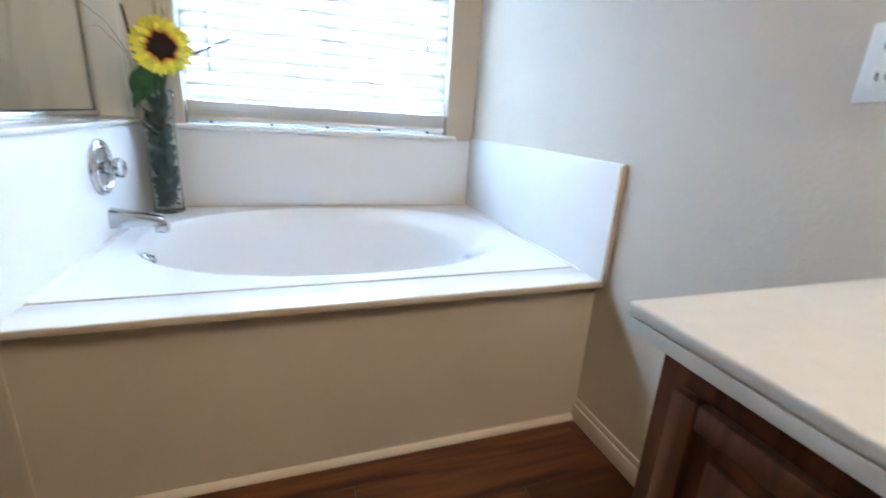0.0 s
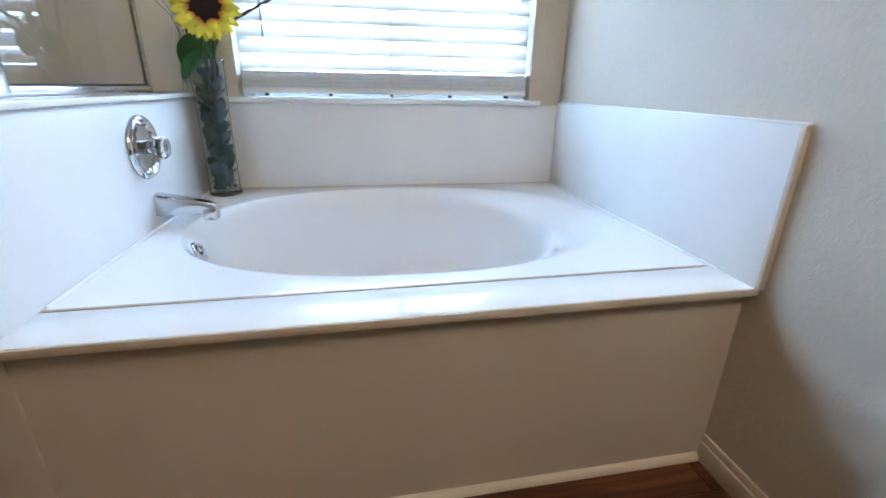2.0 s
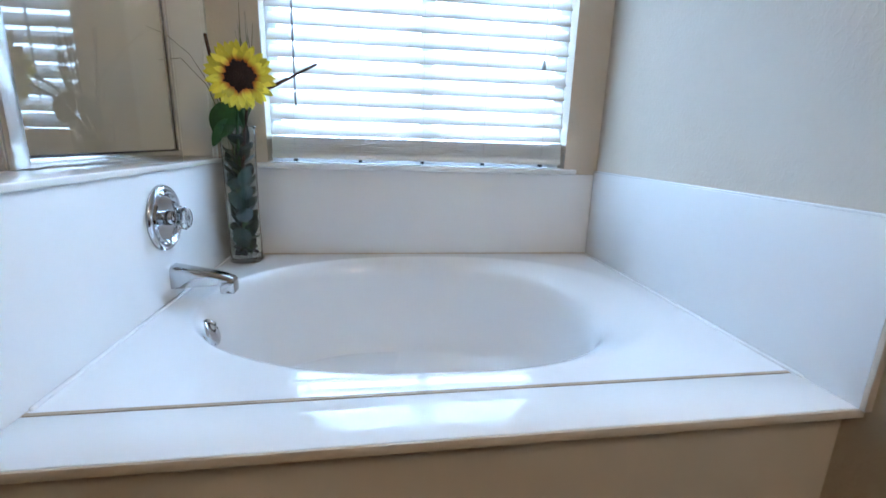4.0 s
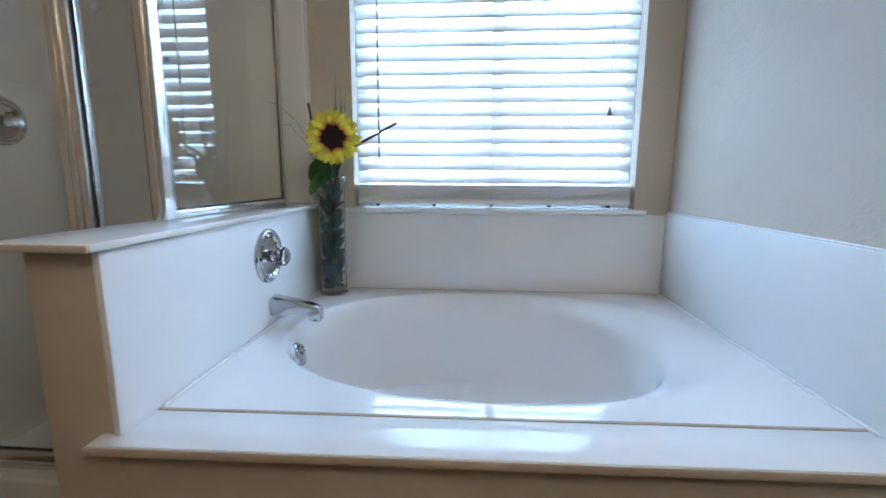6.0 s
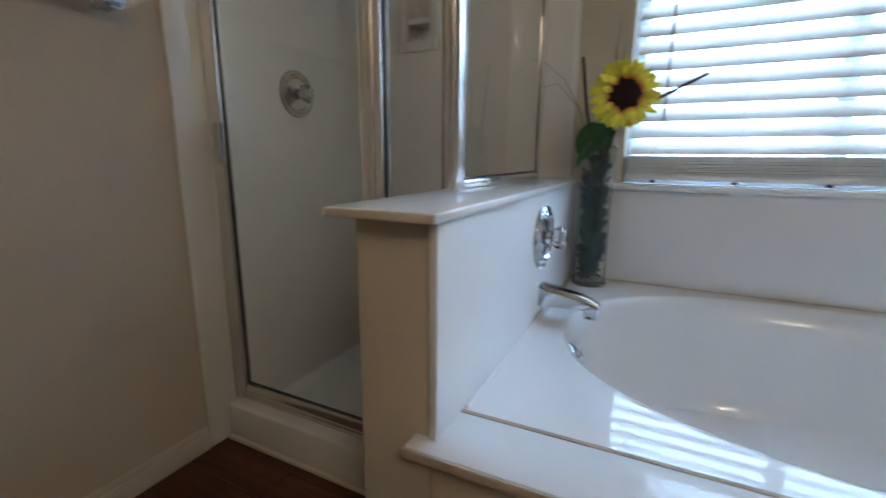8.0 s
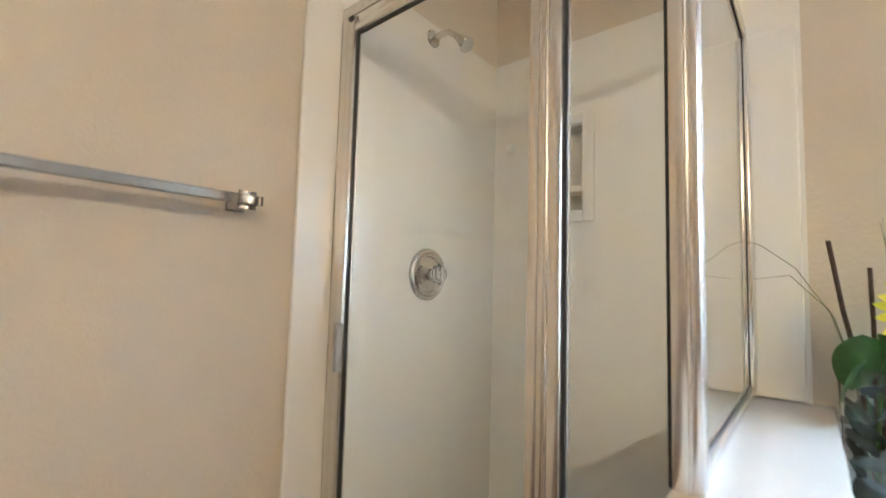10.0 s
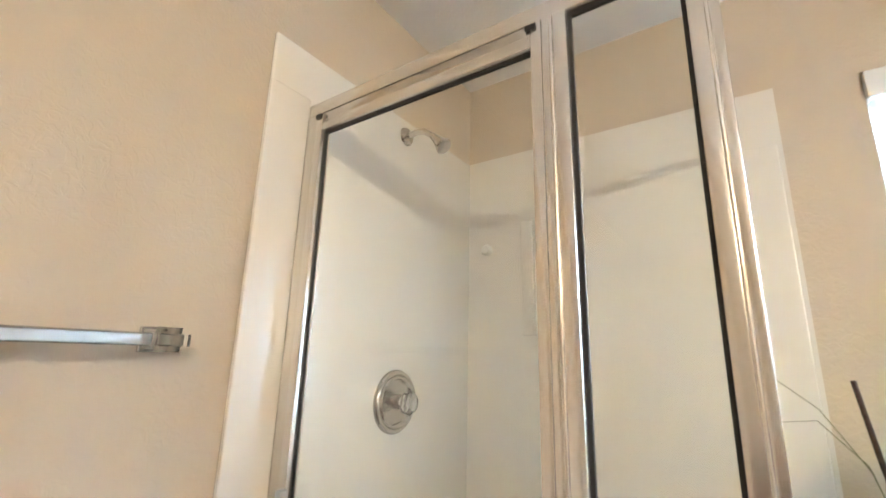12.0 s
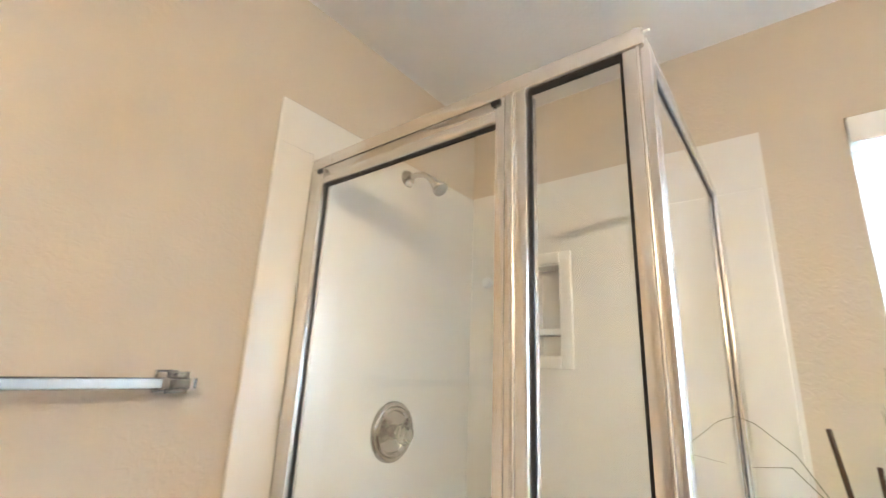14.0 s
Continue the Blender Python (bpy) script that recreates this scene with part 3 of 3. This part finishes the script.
part("gasket", boxed(GX - 0.004, GX + 0.004, -0.752, -0.0295, 0.944, 0.949), M_GASKET, enc, "black rubber gasket", False)
part("gasket", boxed(GX - 0.004, GX + 0.004, -0.752, -0.0295, HZ0 + 0.001, HZ0 + 0.008), M_GASKET, enc, "black rubber gasket", False)

door = thing("shower_door", "framed clear glass shower door, closed, with aluminium stiles", "shower door")
DX0, DX1, DZ0, DZ1 = -2.4912, -1.9063, 0.168, 1.9355
DGX0, DGX1, DGZ0, DGZ1 = -2.466, -1.9265, 0.205, 1.888
DY0, DY1 = -0.804, -0.775
part("stile", boxed(DX0, DGX0, DY0, DY1, DZ0, DZ1, bevel=0.002), M_ALU, door)
part("stile", boxed(DGX1, DX1, DY0, DY1, DZ0, DZ1, bevel=0.002), M_ALU, door)
part("top_rail", boxed(DGX0, DGX1, DY0 + 0.001, DY1, DGZ1, 1.9125, bevel=0.003), M_ALU, door)
part("top_track", boxed(DGX0, DGX1, DY0 + 0.004, DY1, 1.9130, DZ1, bevel=0.002), M_STEEL, door, "paler slotted track strip")
part("bottom_rail", boxed(DGX0, DGX1, DY0 + 0.001, DY1, DZ0, DGZ0, bevel=0.005), M_ALU, door)
part("glass", boxed(DGX0, DGX1, -0.789, -0.786, DGZ0, DGZ1), M_GLASS, door, smooth=False).visible_shadow = False
for a in ((DGX0, DGX0 + 0.0052, DGZ0, DGZ1), (DGX1 - 0.0025, DGX1, DGZ0, DGZ1), (DGX0 + 0.0052, DGX1 - 0.0025, DGZ1 - 0.0055, DGZ1), (DGX0 + 0.0052, DGX1 - 0.0025, DGZ0, DGZ0 + 0.005)):
    part("gasket", boxed(a[0], a[1], -0.792, -0.784, a[2], a[3]), M_GASKET, door, "black rubber gasket", False)
part("handle", boxed(DGX0 - 0.006, DGX0 + 0.012, DY0 - 0.020, DY0, 0.975, 1.100, bevel=0.004), M_TASSEL, door, "small dark grey pull handle")
for x in (-2.478, -1.925):
    part("pivot", boxed(x - 0.010, x + 0.010, DY0 - 0.003, DY0, 1.922, 1.932), M_GASKET, door, "dark pivot slot", False)

mixer("shower_valve", "brushed metal shower valve with clear acrylic knob", (SX0, -0.411, 1.234), M_STEEL, 0.088)
sh = thing("wall_shower", "chrome shower head on a bent arm", "shower head", at=(SX0, -0.415, 2.062))
part("flange", lathe([(0, 0.012), (0.014, 0.012), (0.028, 0.006), (0.031, 0)], 28, "x"), M_STEEL, sh)
part("arm", tube(bmesh.new(), [(0.0, 0, 0), (0.04, 0, 0.004), (0.07, 0, 0.0), (0.095, 0, -0.016), (0.115, 0, -0.034)], 0.0105, 14), M_STEEL, sh)
hd = part("spray_head", lathe([(0, 0.0), (0.011, 0.0), (0.014, 0.010), (0.015, 0.024), (0.025, 0.056), (0.027, 0.064), (0.024, 0.068), (0, 0.066)], 28, "z"), M_STEEL, sh)
hd.matrix_basis = pose(0.108, 0, -0.026, 0, 138, 0)
hk = thing("soap_hook", "small white plastic hook on the shower wall", "hook")
part("knob", lathe([(0, 0.028), (0.016, 0.026), (0.022, 0.014), (0.015, 0.005), (0.019, 0)], 16, "y", (-2.443, -0.008, 1.752)), M_PLASTIC, hk)

# ---- towel bar ----
tb = thing("towel_bar", "clear acrylic towel bar with a mirrored core on square chrome posts", "towel bar")
part("bar", boxed(-2.4755, -2.4575, -1.765, -1.035, 1.3675, 1.3885, bevel=0.002), M_ACRYL, tb, "clear acrylic square bar", False)
for y0, y1 in ((-1.705, -1.095), (-1.084, -1.046), (-1.754, -1.716)):
    part("bar_core", boxed(-2.4735, -2.4600, y0, y1, 1.3695, 1.3865, bevel=0.001), M_CHROME, tb, "mirrored core of the bar", False)


def towel_post(y):
    """A square wall plate, a tapered post with sloped faces and a thin front plate."""
    bm = bmesh.new()
    box(bm, XW, XW + 0.008, y - 0.022, y + 0.022, 1.357, 1.401, bevel=0.002)
    rings = []
    for x, h in ((XW + 0.008, 0.019), (-2.500, 0.013), (-2.484, 0.0185), (-2.477, 0.0205)):
        rings.append([bm.verts.new((x, y + a * h, 1.379 + b * h)) for a, b in ((-1, -1), (1, -1), (1, 1), (-1, 1))])
    for a, b in zip(rings, rings[1:]):
        for k in range(4):
            bm.faces.new((a[k], a[(k + 1) % 4], b[(k + 1) % 4], b[k]))
    bm.faces.new(rings[0][::-1])
    bm.faces.new(rings[-1])
    p = part("bracket", bm, M_CHROME, tb, "square chrome post and wall plate", False)
    part("screw", lathe([(0, 0.001), (0.002, 0.0005), (0.0025, 0)], 10, "x", (-2.477, y - 0.006, 1.3940)), M_GASKET, p, "small dark screw")


for y in (-1.063, -1.737):
    towel_post(y)

# ---- vanity ----
van = thing("vanity_cabinet", "brown stained oak vanity cabinet with raised panel doors", "cabinet")
VX0, VY1, VY0 = -0.480, -1.887, -3.45
part("body", boxed(VX0, XE - 0.002, VY0, VY1, 0.09, 0.768), M_OAK, van, smooth=False)
part("toe_kick", boxed(VX0 + 0.06, XE - 0.002, VY0, VY1, 0.0, 0.09), M_OAK, van, smooth=False)


def cabinet_door(y0, y1, z0, z1):
    """A framed door with a raised panel: stiles, rails and panel of its own."""
    f = 0.034
    x0, x1 = VX0 - 0.019, VX0 - 0.001
    d = part("door", boxed(x0 + 0.010, x1, y0 + f, y1 - f, z0 + f, z1 - f), M_OAK, van)
    part("stile", boxed(x0, x1, y0, y0 + f, z0, z1, bevel=0.005), M_OAK, d)
    part("stile", boxed(x0, x1, y1 - f, y1, z0, z1, bevel=0.005), M_OAK, d)
    part("rail", boxed(x0 + 0.0005, x1, y0 + f, y1 - f, z0, z0 + f, bevel=0.005), M_OAK, d)
    part("rail", boxed(x0 + 0.0005, x1, y0 + f, y1 - f, z1 - f, z1, bevel=0.005), M_OAK, d)
    part("raised_panel", boxed(x0 + 0.003, x1, y0 + f + 0.022, y1 - f - 0.022, z0 + f + 0.022, z1 - f - 0.022, bevel=0.006), M_OAK, d)


for i in range(3):
    y1 = VY1 - 0.035 - i * 0.50
    cabinet_door(y1 - 0.46, y1, 0.13, 0.722)
top = thing("vanity_countertop", "almond cultured marble vanity countertop with a rounded front edge", "countertop")
part("slab", boxed(-0.524, XE - 0.001, VY0 - 0.02, -1.857, 0.787, 0.805, bevel=0.005, seg=3), M_COUNTER, top)
part("front_edge", boxed(-0.5236, -0.495, VY0 - 0.02, -1.8574, 0.7685, 0.7872, bevel=0.0015), M_COUNTER, top, "thick almond front edge")
part("end_edge", boxed(-0.4948, XE - 0.001, -1.886, -1.8574, 0.7685, 0.7872, bevel=0.0015), M_COUNTER, top)

# outlet above the countertop
outl = thing("wall_outlet", "white plastic wall outlet plate with two sockets", "outlet")
part("plate", boxed(XE - 0.006, XE - 0.0005, -1.786, -1.714, 1.070, 1.195, bevel=0.003), M_PLASTIC, outl)
for z in (1.109, 1.156):
    s = part("socket", boxed(XE - 0.0085, XE - 0.006, -1.766, -1.732, z - 0.017, z + 0.017, bevel=0.001), M_PLASTIC, outl)
    bm = bmesh.new()
    box(bm, XE - 0.0092, XE - 0.0085, -1.757, -1.754, z - 0.004, z + 0.008)
    box(bm, XE - 0.0092, XE - 0.0085, -1.744, -1.741, z - 0.004, z + 0.008)
    part("slot", bm, M_GASKET, s, "dark slots", False)

# light bar above the vanity
lb = thing("vanity_light", "chrome vanity light bar with four lit warm globe bulbs", "vanity light")
part("backplate", boxed(-0.020, XE - 0.001, -3.02, -2.30, 2.095, 2.205, bevel=0.006), M_CHROME, lb)
for i in range(4):
    y = -2.39 - i * 0.18
    part("socket", lathe([(0, 0.03), (0.022, 0.03), (0.026, 0.0)], 20, "x", (-0.05, y, 2.15)), M_CHROME, lb)
    part("bulb", lathe([(0, -0.042)] + [(0.042 * math.sin(math.pi * k / 12), -0.042 * math.cos(math.pi * k / 12)) for k in range(1, 12)] + [(0, 0.042)], 24, "x", (-0.091, y, 2.15)), M_BULB, lb, "glowing warm globe bulb")

# ---- vase and flowers ----
VXC, VYC = -1.428, -0.092
vase = thing("glass_vase", "tall clear glass cylinder vase on the tub deck", "vase", at=(VXC, VYC, D))
part("base", lathe([(0, 0), (0.057, 0), (0.061, 0.004), (0.061, 0.012), (0.0585, 0.0185), (0, 0.0185)], 40), M_VASE, vase, "thick glass foot").visible_shadow = False
part("wall", lathe([(0.053, 0.019), (0.0585, 0.019), (0.0585, 0.05), (0.056, 0.20), (0.058, 0.38), (0.063, 0.492), (0.0645, 0.501), (0.0630, 0.505), (0.0605, 0.501), (0.055, 0.38), (0.053, 0.20), (0.0552, 0.05), (0.053, 0.019)], 40), M_VASE, vase).visible_shadow = False


def leaf(bm, at, q, ln, wd, curl=0.2, point=1.0, n=6):
    """A curved leaf or petal with thickness, from at along q's y."""
    tops, rows = [], []
    for i in range(n + 1):
        u = i / n
        w = wd * 0.5 * (math.sin(math.pi * min(1, u * 0.94 + 0.05)) ** point)
        zz = -curl * ln * u * u
        rows.append([Vector((-w, ln * u, zz + 0.12 * w)), Vector((0, ln * u, zz - 0.05 * w)), Vector((w, ln * u, zz + 0.12 * w))])
    for off in (0.0, -0.0012):
        tops.append([[bm.verts.new(Vector(at) + q @ (p + Vector((0, 0, off)))) for p in r] for r in rows])
    a, b = tops
    for i in range(n):
        for j in (0, 1):
            bm.faces.new((a[i][j], a[i][j + 1], a[i + 1][j + 1], a[i + 1][j]))
            bm.faces.new((b[i][j], b[i + 1][j], b[i + 1][j + 1], b[i][j + 1]))
        for j in (0, 2):
            bm.faces.new((a[i][j], a[i + 1][j], b[i + 1][j], b[i][j]))
    return bm


# eucalyptus sprays inside the vase
euc = thing("eucalyptus_spray", "blue-green artificial eucalyptus leaves filling the glass vase", "foliage", at=(VXC, VYC, D + 0.024))
rnd = random.Random(5)
bm = bmesh.new()
for k in range(3):
    a = k * 2.1
    tube(bm, [(0.02 * math.cos(a), 0.02 * math.sin(a), 0), (0.012 * math.cos(a + 1), 0.012 * math.sin(a + 1), 0.22), (0.02 * math.cos(a + 2), 0.02 * math.sin(a + 2), 0.44)], 0.0022, 6)
part("stem", bm, M_LEAF, euc)
for i in range(40):
    h = 0.045 + 0.40 * i / 40 + rnd.uniform(-0.008, 0.008)
    a = i * 2.4 + rnd.uniform(-0.4, 0.4)
    q = Euler((rnd.uniform(0.5, 1.3), rnd.uniform(-0.5, 0.5), a)).to_quaternion()
    ln = rnd.uniform(0.066, 0.098)
    bm = leaf(bmesh.new(), (0, 0, 0), q, ln, ln * rnd.uniform(0.62, 0.85), 0.14, 0.55, 8)
    c = sum((v.co for v in bm.verts), Vector()) / len(bm.verts)
    r = rnd.uniform(0.024, 0.040)
    bmesh.ops.translate(bm, verts=bm.verts, vec=Vector((r * math.cos(a + 1.57), r * math.sin(a + 1.57), h)) - c)
    for v in bm.verts:
        d = math.hypot(v.co.x, v.co.y)
        if d > 0.0520:
            v.co.x *= 0.0520 / d
            v.co.y *= 0.0520 / d
    part("leaf", bm, M_EUCA, euc)
bm = bmesh.new()
peb = thing("vase_pebbles", "dark blue glass pebbles in the bottom of the vase", "pebbles", at=(VXC, VYC, D + 0.022))
for i in range(38):
    a, r = rnd.uniform(0, 6.28), 0.043 * math.sqrt(rnd.random())
    made = bmesh.ops.create_icosphere(bm, subdivisions=1, radius=rnd.uniform(0.007, 0.010))
    bmesh.ops.scale(bm, vec=(1, 1, 0.7), verts=made["verts"])
    bmesh.ops.translate(bm, vec=(r * math.cos(a), r * math.sin(a), 0.007 + 0.012 * (i // 15)), verts=made["verts"])
part("pebble_heap", bm, M_PEBBLE, peb)

# sunflower
FC = Vector((-1.340, -0.310, 1.183))
sun = thing("sunflower", "artificial yellow sunflower with a dark brown centre standing in the vase", "flower")
bm = bmesh.new()
tube(bm, [(VXC + 0.005, VYC, D + 0.03), (VXC, VYC - 0.005, D + 0.30), (VXC + 0.01, VYC - 0.03, D + 0.48), (VXC + 0.035, VYC - 0.09, D + 0.60), (VXC + 0.07, VYC - 0.16, D + 0.645), (FC.x - 0.006, FC.y + 0.03, FC.z - 0.006)], [0.005, 0.005, 0.005, 0.0055, 0.006, 0.008], 10)
part("stem", bm, M_LEAF, sun, "green stem")
FQ = (Vector((-0.86, -1.95, 1.05)) - FC).to_track_quat("Z", "Y")
HEADM = Matrix.Translation(FC) @ FQ.to_matrix().to_4x4()
for ring, (cnt, ln, wd, tilt) in enumerate(((25, 0.058, 0.024, -0.03), (23, 0.052, 0.023, 0.16), (21, 0.036, 0.019, 0.36))):
    for i in range(cnt):
        a = 2 * math.pi * (i + 0.33 * ring) / cnt + rnd.uniform(-0.07, 0.07)
        q = Euler((tilt + rnd.uniform(-0.14, 0.14), rnd.uniform(-0.35, 0.35), a)).to_quaternion()
        b = q @ Vector((0, 0.046, 0.001 + 0.003 * ring))
        bm = leaf(bmesh.new(), b, q, ln * rnd.uniform(0.92, 1.06), wd, 0.10, 0.75, 6)
        pt = part("petal", bm, M_PETAL, sun)
        pt.matrix_basis = HEADM
p = part("seed_head", lathe([(0, 0.017), (0.019, 0.0185), (0.037, 0.016), (0.048, 0.011), (0.051, 0.0), (0.040, -0.012), (0, -0.016)], 36), M_SEED, sun, "dark brown seed head")
p.matrix_basis = HEADM
bm = bmesh.new()
for i in range(150):
    a, r = i * 2.39996, 0.049 * math.sqrt((i + 0.5) / 150)
    zt = 0.0185 - 3.4 * r * r
    made = bmesh.ops.create_cone(bm, segments=5, radius1=0.0016, radius2=0.0004, depth=0.005, cap_ends=True)
    bmesh.ops.translate(bm, vec=(r * math.cos(a), r * math.sin(a), zt + 0.001), verts=made["verts"])
p = part("florets", bm, M_SEEDRIM, sun, "dark red-brown florets", False)
p.matrix_basis = HEADM
p = part("calyx", lathe([(0, -0.020), (0.014, -0.018), (0.034, -0.008), (0.038, -0.003), (0, -0.003)], 20), M_LEAF, sun, "green calyx")
p.matrix_basis = HEADM
for at, rot, ln in (((VXC - 0.004, VYC - 0.055, D + 0.580), (-1.25, 0.3, 0.35), 0.125), ((VXC + 0.012, VYC - 0.065, D + 0.590), (-1.1, -0.2, -1.1), 0.10), ((VXC - 0.01, VYC - 0.03, D + 0.52), (-0.9, 0.5, 1.6), 0.11), ((VXC + 0.012, VYC - 0.02, D + 0.50), (0.9, 0.2, 0.5), 0.09)):
    bm = leaf(bmesh.new(), at, Euler(rot).to_quaternion(), ln, ln * 0.75, 0.2, 0.6, 8)
    part("leaf", bm, M_LEAF, sun, "broad green leaf")


def stick(name, label, pts, radii, mat):
    t = thing(name, label, "twig", group="stems in the vase")
    part("stalk", tube(bmesh.new(), pts, radii, 8), mat, t)
    return t


stick("brown_twig", "thick dark brown twig standing in the vase", [(VXC + 0.01, VYC + 0.01, D + 0.03), (VXC - 0.02, VYC - 0.005, D + 0.49), (-1.475, -0.115, 1.17), (-1.497, -0.122, 1.335)], [0.004, 0.005, 0.0055, 0.0055], M_TWIG)
stick("brown_twig", "dark brown twig leaning out of the vase", [(VXC - 0.02, VYC, D + 0.03), (VXC + 0.03, VYC - 0.01, D + 0.49), (-1.365, -0.16, 1.11), (-1.30, -0.175, 1.158), (-1.122, -0.200, 1.246)], [0.004, 0.0055, 0.0058, 0.0058, 0.0045], M_TWIG)
for x, y, zt, sg in ((-1.387, -0.10, 1.467, 0.01), (-1.372, -0.09, 1.42, -0.02), (-1.352, -0.08, 1.385, 0.03), (-1.400, -0.09, 1.39, -0.015)):
    stick("grass_blade", "thin dry green grass blade in the vase", [(VXC, VYC, D + 0.03), (VXC + 0.02, VYC, D + 0.48), (x - sg * 0.6, y, (zt + 1.03) / 2), (x, y, zt)], [0.0022, 0.0024, 0.0022, 0.0006], M_GRASS)
gr = random.Random(11)
for k in range(8):
    x, y, zt = gr.uniform(-1.41, -1.33), gr.uniform(-0.13, -0.06), gr.uniform(1.26, 1.43)
    bend = gr.uniform(-0.025, 0.025)
    stick("grass_blade", "thin green grass blade in the vase", [(VXC + 0.005, VYC, D + 0.03), (VXC + 0.018, VYC, D + 0.49), (x - bend, y, (zt + 1.05) / 2), (x, y, zt)], [0.0022, 0.0026, 0.0024, 0.0006], M_BLADE)
stick("brown_twig", "short dark brown twig standing in the vase", [(VXC, VYC + 0.01, D + 0.03), (VXC + 0.005, VYC, D + 0.49), (-1.425, -0.12, 1.15), (-1.428, -0.13, 1.27)], [0.004, 0.0045, 0.0045, 0.0045], M_TWIG)
stick("wire_stem", "fine dark curved stem arching out of the vase", [(VXC, VYC, D + 0.03), (VXC - 0.03, VYC, D + 0.49), (-1.49, -0.10, 1.15), (-1.56, -0.10, 1.27), (-1.63, -0.10, 1.33), (-1.69, -0.10, 1.352)], [0.0012, 0.0012, 0.0012, 0.001, 0.001, 0.0006], M_GRASS)
stick("wire_stem", "fine dark curved stem arching out of the vase", [(VXC, VYC, D + 0.03), (VXC - 0.03, VYC - 0.02, D + 0.49), (-1.50, -0.14, 1.17), (-1.57, -0.15, 1.25), (-1.64, -0.15, 1.24)], [0.0012, 0.0012, 0.0012, 0.001, 0.0006], M_GRASS)

# ---- floor planks ----
floor = bpy.data.objects["floor"]
PW, PL = 0.127, 1.22
plank_me = mesh("plank", boxed(0.0008, PL - 0.0008, 0.0008, PW - 0.0008, -0.006, 0.0, bevel=0.0012, seg=1), M_FLOOR)
row = 0
y = YS
while y < -0.87:
    off = (row * 0.47) % PL
    x = XW - off
    while x < XE:
        a, b = max(x, XW), min(x + PL, XE)
        if b - a > 0.02:
            if b - a > PL - 0.01:
                me = plank_me
            else:
                me = mesh("plank", boxed(0.0008, b - a - 0.0008, 0.0008, PW - 0.0008, -0.006, 0.0, bevel=0.0012, seg=1), M_FLOOR)
            p = new("plank", me)
            p.parent = floor
            p.location = (a, y, 0)
        x += PL
    y += PW
    row += 1
